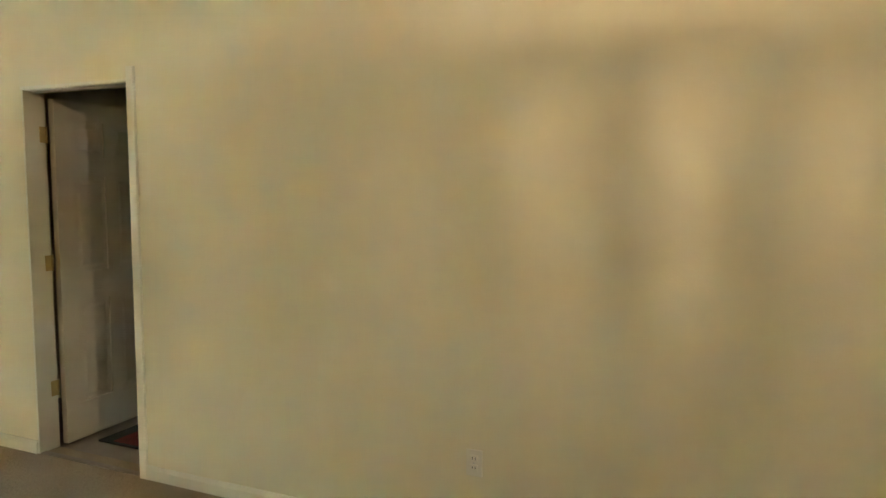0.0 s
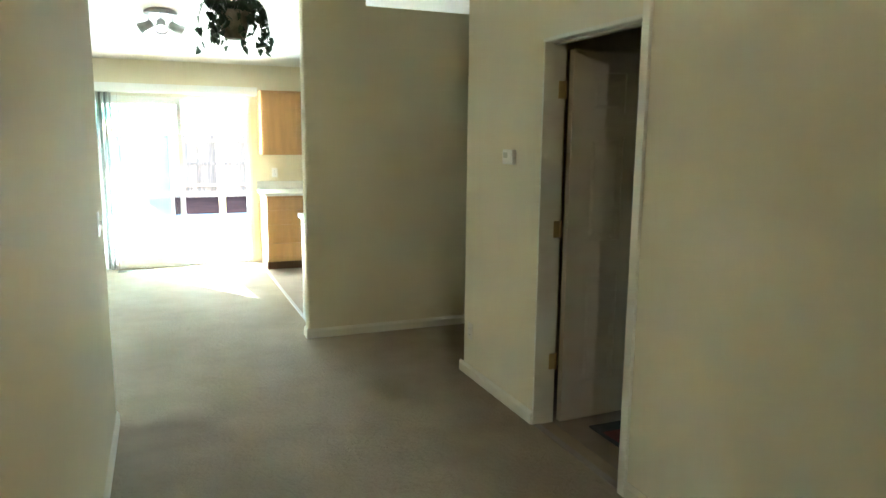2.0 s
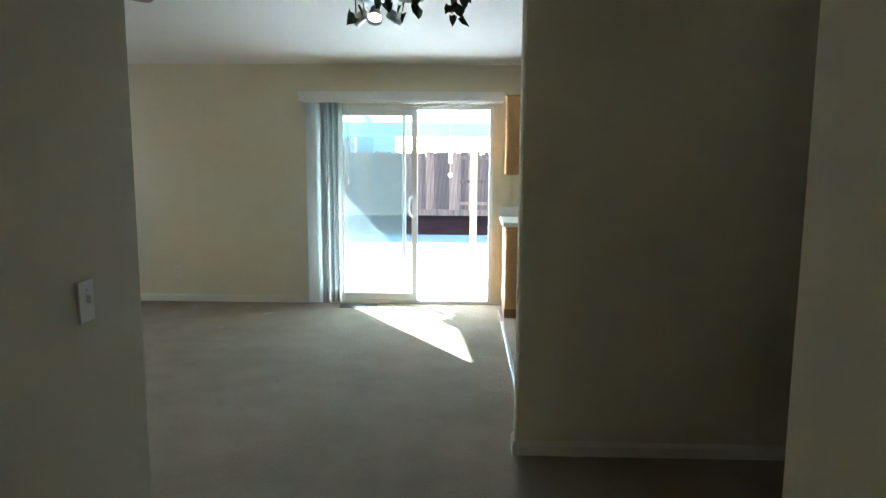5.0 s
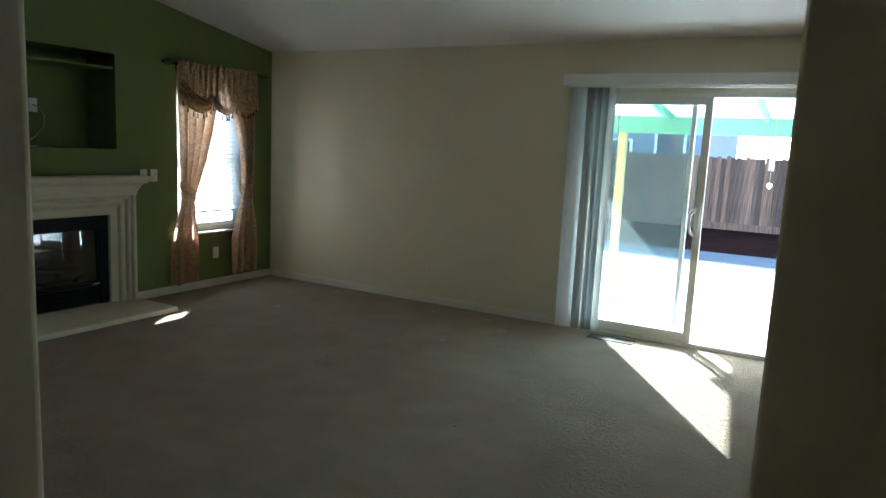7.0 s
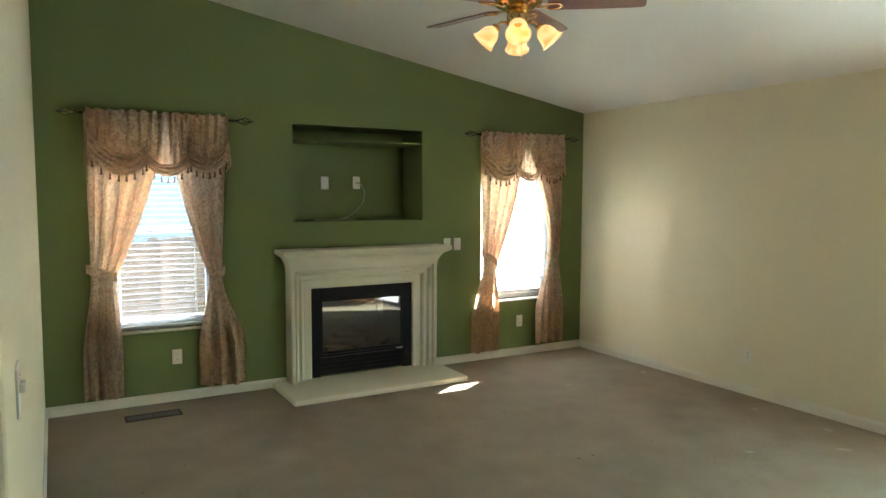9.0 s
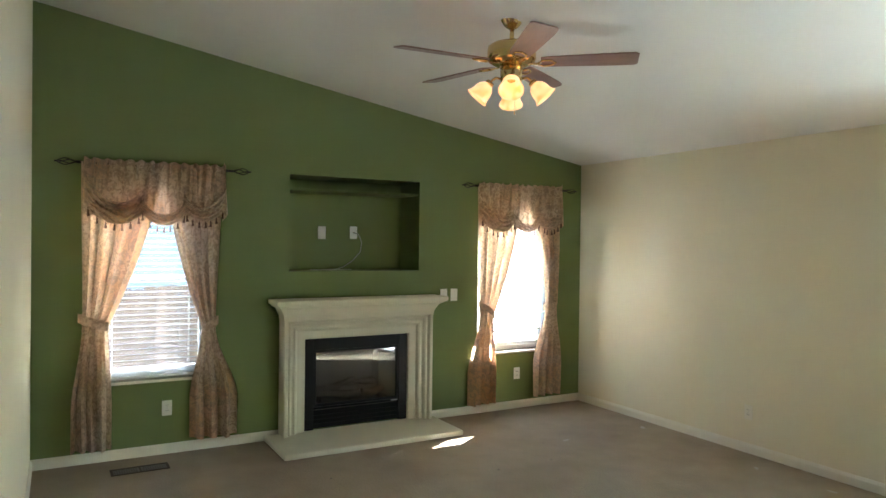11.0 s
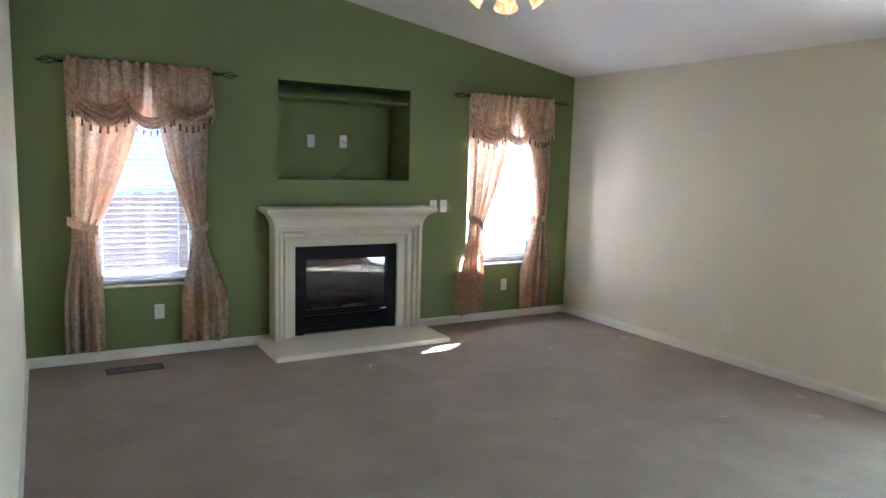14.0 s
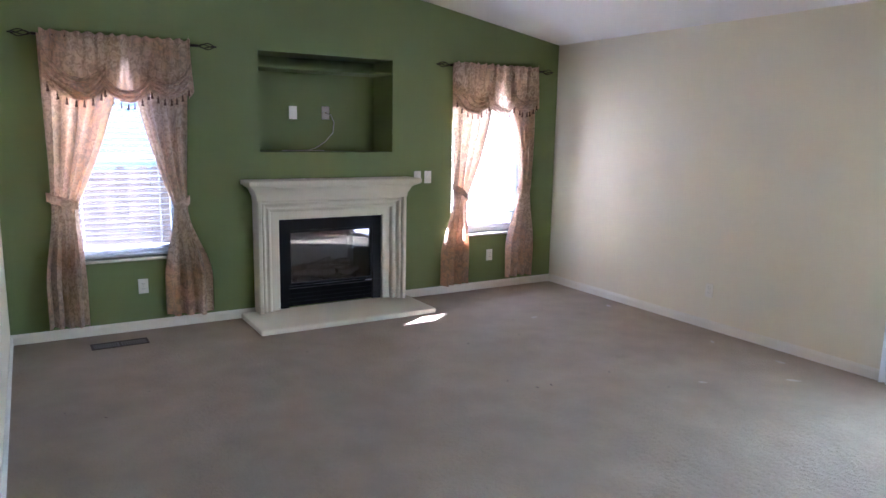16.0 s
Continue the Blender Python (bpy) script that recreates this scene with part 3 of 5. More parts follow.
def finial(bm, y, sign):
    for k in range(4):
        pts = []
        for j in range(13):
            t = j / 12
            r = 0.024 * math.sin(math.pi * t)
            a = math.pi / 2 * k + 2.2 * t
            pts.append((0.085 + r * math.cos(a), y + sign * 0.125 * t, 2.16 + r * math.sin(a)))
        merge(bm, tube(pts, 0.0035, 5))
    merge(bm, tube([(0.085, y + sign * 0.122, 2.16), (0.085, y + sign * 0.135, 2.16)], 0.006, 6))


def curtain_set(rod, val, z_low, panels, seed):
    rod_thing = thing("curtain_rod", "dark iron curtain rod with twisted cage finials", "curtain rod")
    part("rod", tube([(0.085, rod[0] + 0.12, 2.16), (0.085, rod[1] - 0.12, 2.16)], 0.010, 10), IRON, rod_thing)
    for y, s in ((rod[0] + 0.12, -1), (rod[1] - 0.12, 1)):
        f = bmesh.new()
        finial(f, y, s)
        part("finial", f, IRON, rod_thing)
        part("bracket", boxes((0.0, 0.09, y - s * 0.10 - 0.008, y - s * 0.10 + 0.008, 2.14, 2.153), (0.0, 0.006, y - s * 0.10 - 0.015, y - s * 0.10 + 0.015, 2.105, 2.185), bevel=0.002), IRON, rod_thing)
    v = thing("curtain_valance", "peach and brown damask swag valance with tassel fringe", "valance")
    part("heading", heading_mesh(val[0], val[1], 2.19, 1.79, seed), CURTAIN, v)
    tas = None
    cuts = [val[0] + (val[1] - val[0]) * u for u in (0.0, 0.385, 0.70, 1.0)]
    for k, (e0, s0, e1, s1, sk) in enumerate(((2.04, 0.15, 1.835, 0.105, -0.10), (1.94, 0.13, 1.835, 0.115, 0.0), (2.01, 0.14, 1.845, 0.085, 0.08))):
        sw, edge = swag_mesh(cuts[k] - (0.014 if k else -0.004), cuts[k + 1] + (0.014 if k < 2 else -0.004), e0, s0, e1, s1, seed + k, sk)
        part("swag", sw, CURTAIN, v)
        for x, y, z in edge:
            m = pose(x, y, z + 0.003, 0, random.uniform(-6, 6), random.uniform(0, 90))
            if tas is None:
                tas = part("tassel", lathe([(0.001, 0.0), (0.0035, -0.004), (0.0035, -0.012), (0.008, -0.018), (0.005, -0.024), (0.009, -0.042), (0.010, -0.052), (0.0, -0.052)], 8), TASSEL, v, m=m)
            else:
                again(tas, v, m)
    jb = []
    for k in range(20):
        t = k / 19
        jb.append([(0.125 + 0.012 * math.sin(9 * q + 2 * t), val[1] - 0.03 + 0.045 * q * (0.3 + 0.7 * t), 2.16 - 0.40 * t + 0.06 * q) for q in (0.0, 0.25, 0.5, 0.75, 1.0)])
    part("jabot", loft(jb, smooth=True), CURTAIN, v)
    for n, (args, band) in enumerate(panels):
        c = thing("curtain", "peach damask curtain panel tied back beside the window", "curtain", "tied-back curtains")
        part("cloth", panel_mesh(n, *args, seed=seed + 2 * n, pull=2.2 if n and seed == 4 else None), CURTAIN, c)
        part("tieback", tie_band(*band), CURTAIN, c)
        # Hidden second layer behind the cloth, added to hold back direct sun.
        if n == 0:
            z1, z0, ya, yb = args[3] - 0.05, args[4] + 0.02, args[5], args[6]
            inner = [[(0.034 + 0.008 * math.sin(30 * u + 2 * k), ya + 0.035 + (yb - 0.005 - ya - 0.035) * u, z0 + (z1 - z0) * k / 8) for u in [j / 24 for j in range(25)]] for k in range(9)]
            part("lining", loft(inner, smooth=True), CURTAIN, c)


curtain_set((-4.76, -3.44), (-4.595, -3.62), 1.735,
            [((-4.615, -4.085, 2.165, 1.0, 0.105, -4.60, -4.435, -4.67, -4.41, 4), (-4.625, 1.06, -4.425, 0.99)),
             ((-3.645, -4.065, 2.165, 0.96, 0.105, -3.685, -3.78, -3.515, -3.865, 3.5), (-3.665, 1.01, -3.785, 0.95))], 1)
curtain_set((-1.47, -0.15), (-1.32, -0.335), 1.735,
            [((-1.312, -0.79, 2.165, 0.94, 0.10, -1.273, -1.13, -1.39, -1.09, 4), (-1.286, 1.05, -1.115, 0.93)),
             ((-0.345, -0.88, 2.165, 1.0, 0.12, -0.385, -0.50, -0.335, -0.645, 3.5), (-0.375, 1.02, -0.525, 0.99))], 4)


# ---- fireplace ----
FY0, FY1, FZ0, FZ1 = -2.965, -2.015, 0.045, 0.812
fire = thing("fireplace_mantel", "cream stepped cast-stone fireplace surround with mantel shelf", "fireplace")
prof = [(0.000, 0.03), (0.000, 0.066), (0.011, 0.07), (0.070, 0.07), (0.074, 0.088), (0.081, 0.100), (0.092, 0.106), (0.101, 0.106), (0.104, 0.094), (0.115, 0.090), (0.126, 0.094), (0.130, 0.120), (0.140, 0.132), (0.151, 0.132), (0.155, 0.120), (0.162, 0.120), (0.166, 0.150), (0.173, 0.158), (0.193, 0.158), (0.200, 0.150), (0.200, 0.002)]
srows = [[(x, FY0 - u, FZ0), (x, FY0 - u, FZ1 + u * 0.98), (x, FY1 + u, FZ1 + u * 0.98), (x, FY1 + u, FZ0)] for u, x in prof]
part("surround", loft(srows), STONE, fire)
mp = [(0.160, 0.983), (0.160, 1.019), (0.170, 1.022), (0.172, 1.037), (0.180, 1.041), (0.184, 1.053), (0.194, 1.069), (0.210, 1.083), (0.228, 1.091), (0.240, 1.094), (0.240, 1.105), (0.262, 1.109), (0.268, 1.115), (0.268, 1.141), (0.262, 1.147), (0.002, 1.147)]
yl, yr = FY0 - 0.200, FY1 + 0.200
mrows = []
for p, z in mp:
    e = max(0.0, (p - 0.155) * 0.80)
    if z > 1.14 and p < 0.1:
        e = mrows_e
    mrows_e = e
    mrows.append([(0.002, yl - e, z), (p, yl - e, z), (p, yr + e, z), (0.002, yr + e, z)])
mb = loft(mrows)
mb.verts.ensure_lookup_table()
mb.faces.new([mb.verts[k] for k in range(4)][::-1])
part("mantel_shelf", mb, STONE, fire)
hb = boxes((0.015, 0.605, -3.285, -1.755, 0.0, 0.045), bevel=0.012)
part("hearth_slab", hb, STONE, fire)

insert = thing("fireplace_insert", "black steel gas fireplace insert with glass front", "fireplace insert")
part("face_frame", boxes((0.0, 0.045, FY0 + 0.002, FY0 + 0.085, FZ0, FZ1 - 0.002), (0.0, 0.045, FY1 - 0.085, FY1 - 0.002, FZ0, FZ1 - 0.002), (0.0, 0.045, FY0 + 0.085, FY1 - 0.085, FZ1 - 0.10, FZ1 - 0.002), (0.0, 0.045, FY0 + 0.085, FY1 - 0.085, 0.215, 0.235), bevel=0.004), BLACK, insert)
GY0, GY1, GZ0, GZ1 = FY0 + 0.085, FY1 - 0.085, 0.235, FZ1 - 0.10
part("glass_frame", frame_bars(0.015, 0.038, GY0, GY1, GZ0, GZ1, 0.022), BLACK, insert)
GW, GH = (GY1 - GY0) / 2 - 0.02, (GZ1 - GZ0) / 2 - 0.02
part("glass_front", boxes((-0.002, 0.002, -GW, GW, -GH, GH)), FIREGLASS, insert, m=pose(0.024, (GY0 + GY1) / 2, (GZ0 + GZ1) / 2, 0, -1.2, 0)).visible_shadow = False
fb = boxes((-0.40, -0.385, GY0 + 0.06, GY1 - 0.06, 0.2, GZ1), (-0.385, 0.0, GY0 + 0.0, GY0 + 0.012, 0.2, GZ1), (-0.385, 0.0, GY1 - 0.012, GY1, 0.2, GZ1), (-0.385, 0.0, GY0, GY1, 0.2, 0.225), (-0.385, 0.0, GY0, GY1, GZ1, GZ1 + 0.015), (-0.385, -0.37, GY0, GY0 + 0.07, 0.2, GZ1), (-0.385, -0.37, GY1 - 0.07, GY1, 0.2, GZ1))
part("firebox", fb, FIREBRICK, insert)
lv = None
for i in range(4):
    m = pose(0.022, (FY0 + FY1) / 2, 0.075 + 0.036 * i, 0, 58, 0)
    w = (GY1 - GY0) / 2
    if lv is None:
        lv = part("louvre", boxes((-0.022, 0.022, -w, w, -0.003, 0.003), bevel=0.001), BLACK, insert, m=m)
    else:
        again(lv, insert, m)
part("louvre_backing", boxes((-0.02, -0.01, FY0 + 0.08, FY1 - 0.08, FZ0, 0.215)), BLACK, insert)
part("badge", boxes((0.045, 0.047, GY1 - 0.07, GY1 - 0.01, 0.222, 0.230)), SATIN, insert)


def log_mesh(length, r, seed):
    pts, tp = [], []
    for k in range(11):
        t = k / 10
        pts.append((0.02 * math.sin(3 * t + seed), (t - 0.5) * length, 0.015 * math.sin(5 * t + seed)))
        tp.append(1 + 0.15 * math.sin(7 * t + 2 * seed) - 0.25 * abs(t - 0.5))
    bm = tube(pts, r, 12, tp)
    for v in bm.verts:
        v.co += v.co.normalized() * 0.006 * noise.noise(v.co * 40 + Vector((seed, 0, 0)))
    return bm


logs = thing("gas_logs", "charred ceramic gas logs inside the firebox", "fire logs")
for gy in (-2.78, -2.50, -2.22):
    part("grate_bar", boxes((-0.27, -0.10, gy, gy + 0.02, 0.226, 0.26), bevel=0.003), BLACK, logs)
for k, (x, y, z, ln, r, rz) in enumerate(((-0.22, -2.49, 0.305, 0.62, 0.046, 3), (-0.13, -2.58, 0.295, 0.42, 0.036, -8), (-0.13, -2.28, 0.292, 0.26, 0.034, 12), (-0.18, -2.55, 0.365, 0.34, 0.030, 24), (-0.18, -2.36, 0.362, 0.28, 0.028, -28))):
    part("log", log_mesh(ln, r, k), LOG, logs, m=pose(x, y, z, 0, 0, rz))


# ---- plates, outlets, switches ----
def plate(name, label, category, m, kind="outlet", w=0.072, h=0.115, mat=None):
    """A wall plate in its own xz plane, facing -y."""
    t = thing(name, label, category, "wall plates", m=m)
    part("cover_plate", boxes((-w / 2, w / 2, -0.006, 0.0, -h / 2, h / 2), bevel=0.003), mat or PLASTIC, t)
    if kind == "outlet":
        for z in (-0.02, 0.02):
            r = part("receptacle", boxes((-0.017, 0.017, -0.009, -0.005, z - 0.014, z + 0.014), bevel=0.002), mat or PLASTIC, t)
            # Dark boxes on the face stand for the shaded slots.
            part("slot", boxes((-0.008, -0.005, -0.0095, -0.0085, z - 0.004, z + 0.006), (0.005, 0.008, -0.0095, -0.0085, z - 0.004, z + 0.006)), HOLESHADE, r)
        part("screw", lathe([(0.003, 0.0), (0.003, 0.0015), (0.0, 0.002)], 8), SATIN, t, m=pose(0, -0.006, 0, 90, 0, 0))
    elif kind == "switch":
        for x in ((0,) if w < 0.1 else (-0.023, 0.023)):
            part("toggle", boxes((x - 0.005, x + 0.005, -0.020, -0.004, -0.004, 0.018), bevel=0.002), PLASTIC, t)
            part("screw", lathe([(0.003, 0.0), (0.003, 0.0015), (0.0, 0.002)], 8), SATIN, t, m=pose(x, -0.006, 0.032, 90, 0, 0))
    elif kind == "jack":
        part("jack", lathe([(0.006, 0.0), (0.006, 0.008), (0.004, 0.008), (0.0, 0.008)], 10), BRASS, t, m=pose(0, -0.006, 0, 90, 0, 0))
    return t


IVORY = material("ivory_plastic", (0.73, 0.68, 0.56), 0.45, vary=0.01, bump=0.0)
# facing +x: turned a quarter
plate("power_outlet", "white duplex outlet low on the green wall", "outlet", pose(0.0, -4.02, 0.345, 0, 0, 90))
plate("power_outlet", "white duplex outlet low on the green wall", "outlet", pose(0.0, -0.788, 0.343, 0, 0, 90))
plate("wall_switch", "white toggle switch above the mantel end", "switch", pose(0.0, -1.625, 1.137, 0, 0, 90), "switch")
plate("wall_switch", "white toggle switch beside the fireplace", "switch", pose(0.0, -1.515, 1.137, 0, 0, 90), "switch")
plate("cable_plate", "white blank cable plate in the niche", "cable plate", pose(-0.40, -2.67, 1.70, 0, 0, 90), "blank")
plate("cable_plate", "white cable plate with coaxial lead in the niche", "cable plate", pose(-0.40, -2.365, 1.705, 0, 0, 90), "jack")
plate("power_outlet", "cream outlet low on the cream wall", "outlet", pose(2.03, 0.0, 0.32), mat=IVORY)
plate("wall_switch", "white toggle switch near the hall wall's corner", "switch", pose(X_L, -5.245, 1.156, 0, 0, 90), "switch")
plate("wall_switch", "white double switch at the wall's end", "switch", pose(3.55, Y_S, 1.10, 0, 0, 180), "switch", 0.118, 0.125)
plate("power_outlet", "white outlet low on the living room wall", "outlet", pose(X_E, -8.41, 0.40, 0, 0, -90), mat=IVORY)
plate("power_outlet", "white outlet low beside the corridor", "outlet", pose(X_E, -4.86, 0.31, 0, 0, -90), mat=IVORY)
plate("power_outlet", "white outlet above the kitchen counter", "outlet", pose(5.62, 0.0, 1.13))
th = thing("thermostat", "small white thermostat on the cream wall", "thermostat", m=pose(X_E, -5.38, 1.478, 0, 0, -90))
part("casing", boxes((-0.06, 0.06, -0.028, 0.0, -0.042, 0.042), bevel=0.006), PLASTIC, th)
part("display", boxes((-0.045, 0.005, -0.0295, -0.027, -0.005, 0.025)), material("lcd_grey", (0.68, 0.69, 0.62), 0.2, bump=0.0), th)
part("button", boxes((0.02, 0.045, -0.031, -0.027, -0.02, 0.02), bevel=0.002), PLASTIC, th)

# niche shelf and cable
sh = tagged(part("niche_shelf", boxes((-0.398, -0.03, NY[0] + 0.001, NY[1] - 0.001, 2.045, 2.062), bevel=0.003), GREEN), "thin green shelf near the top of the niche", "shelf")
cab = thing("coax_cable", "pale coaxial cable drooping inside the niche", "cable")
pts = [(-0.385, -2.365, 1.705), (-0.36, -2.33, 1.69), (-0.345, -2.305, 1.62), (-0.335, -2.32, 1.53), (-0.32, -2.40, 1.45), (-0.29, -2.50, 1.395), (-0.26, -2.58, 1.375), (-0.22, -2.70, 1.3735), (-0.20, -2.84, 1.3735)]
part("lead", tube(pts, 0.0045, 8), CABLE, cab)
part("spare_lead", tube([(-0.23, -2.45, 1.3735), (-0.19, -2.52, 1.376), (-0.17, -2.63, 1.3735), (-0.18, -2.76, 1.3735)], 0.004, 8), CABLE, cab)


# ---- floor vents ----
def floor_vent(m, label):
    v = thing("floor_vent", label, "vent", "floor registers", m=m)
    part("rim", boxes((-0.19, 0.19, -0.07, -0.055, 0.0, 0.006), (-0.19, 0.19, 0.055, 0.07, 0.0, 0.006), (-0.19, -0.172, -0.055, 0.055, 0.0, 0.006), (0.172, 0.19, -0.055, 0.055, 0.0, 0.006), (-0.006, 0.006, -0.055, 0.055, 0.0, 0.006), bevel=0.0015), VENT, v)
    # Flat dark sheet in place of the shade below the vanes.
    part("duct", boxes((-0.172, 0.172, -0.055, 0.055, 0.0005, 0.0015)), HOLESHADE, v)
    s = None
    for k in range(22):
        x = -0.163 + 0.0155 * k
        if abs(x) < 0.012:
            continue
        m2 = pose(x, 0, 0.0035, 0, 35, 0)
        if s is None:
            s = part("vane", boxes((-0.003, 0.003, -0.054, 0.054, -0.0008, 0.0008)), VENT, v, m=m2)
        else:
            again(s, v, m2)
    return v


floor_vent(pose(0.315, -4.235, 0.0, 0, 0, 91), "brown steel floor register set into the carpet")
floor_vent(pose(3.96, -0.165, 0.0, 0, 0, 0), "brown steel floor register beside the patio door")


# ---- patio door ----
pd = tagged(new("door_patio"), "white vinyl sliding glass patio door, slid open", "door", kind="structure")


def xframe(x0, x1, y0, y1, z0, z1, w, wb=None):
    wb = wb or w
    return boxes((x0, x0 + w, y0, y1, z0, z1), (x1 - w, x1, y0, y1, z0, z1), (x0 + w, x1 - w, y0, y1, z0, z0 + wb), (x0 + w, x1 - w, y0, y1, z1 - w, z1), bevel=0.004)


part("door_frame", xframe(SX[0], SX[1], 0.0, 0.13, 0.0, SZ, 0.035), VINYLFRAME, pd)
fx = part("fixed_panel", xframe(SX[0] + 0.035, 4.425, 0.075, 0.115, 0.035, SZ - 0.035, 0.035, 0.06), VINYLFRAME, pd)
sl = part("sliding_panel", xframe(3.64, 4.55, 0.02, 0.06, 0.035, SZ - 0.035, 0.058, 0.075), VINYLFRAME, pd)
g = part("pane", boxes((3.555, 4.395, 0.094, 0.098, 0.09, SZ - 0.065)), GLASS, fx)
g.visible_shadow = False
g = part("pane", boxes((3.695, 4.495, 0.038, 0.042, 0.105, SZ - 0.09)), GLASS, sl)
g.visible_shadow = False
part("dusty_film", loft([[(x, 0.1005, z) for x in (3.556, 4.394)] for z in (0.091, SZ - 0.066)]), MESH, fx, "dusty outer face of the glass")
hp = []
for k in range(13):
    a = -math.pi / 2 + math.pi * k / 12
    hp.append((4.50 - 0.035 * math.cos(a), 0.012 - 0.05 * math.cos(a), 1.02 + 0.105 * math.sin(a)))
part("handle", tube(hp, 0.012, 8), VINYLFRAME, sl)
part("handle_plate", boxes((4.505, 4.535, 0.008, 0.022, 0.90, 1.16), bevel=0.004), VINYLFRAME, sl)
structure("trim_patio", boxes((SX[1], SX[1] + 0.03, -0.012, 0.0, 0.0, SZ + 0.03), (SX[0] - 0.03, SX[0], -0.012, 0.0, 0.0, SZ + 0.03), (SX[0], SX[1], -0.012, 0.0, SZ, SZ + 0.03), bevel=0.003), TRIM, "painted trim around the patio door", "trim")

vb = thing("vertical_blind", "vertical blind drawn open beside the patio door, stack toned as shade", "blind")
part("valance", boxes((3.375, 5.42, -0.135, -0.125, 2.075, 2.165), (3.375, 3.385, -0.125, 0.0, 2.075, 2.165), (5.41, 5.42, -0.125, 0.0, 2.075, 2.165), (3.385, 5.41, -0.125, 0.0, 2.155, 2.165), bevel=0.002), VINYLFRAME, vb)
part("head_track", boxes((3.40, 5.40, -0.09, -0.05, 2.06, 2.095), bevel=0.003), VINYLFRAME, vb)
spr = [(-0.044 + 0.088 * k / 8, 0.012 * (1 - (k / 4 - 1) ** 2)) for k in range(9)]


def upright_slat():
    bm = loft([[(x, y, z) for x, y in spr] for z in (0.02, 2.06)], smooth=True)
    return merge(bm, loft([[(x, y - 0.0015, z) for x, y in spr] for z in (0.02, 2.06)], smooth=True))


first = None
loose = [(3.472, 40), (3.512, 47), (3.548, 41)]
stack = [(3.600 + 0.027 * k, 80 + (k * 37 % 25) - 12) for k in range(8)]
for x, a in stack:
    m = pose(x, -0.075, 0, 0, 0, a)
    if first is None:
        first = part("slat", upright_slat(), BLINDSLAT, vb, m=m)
    else:
        again(first, vb, m)
# Loose slats take the paler material to stand for the light behind them.
second = None
for x, a in loose:
    m = pose(x, -0.075, 0, 0, 0, a)
    if second is None:
        second = part("slat", upright_slat(), WHITESLAT, vb, "paler, more translucent slat standing for backlight", m=m)
    else:
        again(second, vb, m)
part("control_wand", tube([(3.86, -0.10, 2.06), (3.862, -0.105, 1.25)], 0.004, 6), PLASTIC, vb)

# lint and crumbs left on the carpet
rl = random.Random(11)


def flecks(spots, long_side):
    """Small flat crumbs or smears lying on the pile."""
    bm = bmesh.new()
    for x, y in spots:
        s = long_side * rl.uniform(0.6, 1.2)
        m = pose(x, y, 0.001, 0, 0, rl.uniform(0, 360))
        base = [bm.verts.new(m @ Vector((s * rl.uniform(0.6, 1) * math.cos(a), 0.45 * s * rl.uniform(0.6, 1) * math.sin(a), 0))) for a in (0, 0.8, 1.5, 2.4, 3.2, 4.1, 5.0, 5.7)]
        tip = bm.verts.new(m @ Vector((0, 0, 0.003)))
        for i in range(8):
            bm.faces.new((base[i], base[(i + 1) % 8], tip))
    return bm


lint = flecks([(1.47, -1.98), (1.46, -1.50), (2.43, -1.98), (2.43, -1.48), (1.50, -4.64), (1.67, -4.45), (1.38, -4.19)] + [(rl.uniform(0.8, 4.0), rl.uniform(-4.2, -0.6)) for _ in range(8)], 0.016)
smear = flecks([(1.11, -0.20), (1.11, -1.07), (2.86, -1.08), (2.31, -0.28), (2.86, -0.25), (3.12, -0.52)], 0.055)
tagged(part("carpet_mark", smear, material("pale_dried_smear", (0.50, 0.44, 0.35), 0.9, vary=0.1, bump=0.05)), "pale dried smears on the carpet along the wall", "stain", kind="stuff")
tagged(part("lint", lint, material("dark_lint", (0.16, 0.125, 0.095), 0.95, vary=0.2, bump=0.0)), "scattered dark lint and crumbs on the carpet", "debris", kind="stuff")


# ---- hall door and small room ----
jd = tagged(new("door_hall"), "white six-panel door standing open into the small room", "door", kind="structure")
for y in (DY[0], DY[1] - 0.016):
    part("jamb", boxes((X_E - 0.004, X_E + 0.124, y, y + 0.016, 0.0, DZ), bevel=0.002), TRIM, jd)
part("head_jamb", boxes((X_E - 0.004, X_E + 0.124, DY[0] + 0.016, DY[1] - 0.016, DZ - 0.008, DZ), bevel=0.002), TRIM, jd)
part("stop", boxes((X_E + 0.05, X_E + 0.075, DY[0] + 0.016, DY[0] + 0.028, 0.0, DZ - 0.008), bevel=0.002), TRIM, jd)
part("head_stop", boxes((X_E + 0.05, X_E + 0.075, DY[0] + 0.028, DY[1] - 0.016, DZ - 0.018, DZ - 0.008), bevel=0.002), TRIM, jd)
part("casing", boxes((X_E - 0.018, X_E, DY[0] - 0.045, DY[0] + 0.004, 0.0, DZ + 0.07), bevel=0.005), TRIM, jd)
part("head_casing", boxes((X_E - 0.008, X_E, DY[0] + 0.004, DY[1], DZ - 0.004, DZ + 0.012), bevel=0.003), TRIM, jd)
leaf = part("door_leaf", boxes((0.0, 0.765, -0.0125, 0.0125, 0.012, 2.04)), DOORWHITE, jd, m=pose(6.303, -5.742, 0, 0, 0, 2.5))
cols, rows_z = ((0.115, 0.345), (0.42, 0.65)), ((0.235, 0.85), (1.03, 1.60), (1.72, 1.93))
xs = [0.0, 0.115, 0.345, 0.42, 0.65, 0.765]
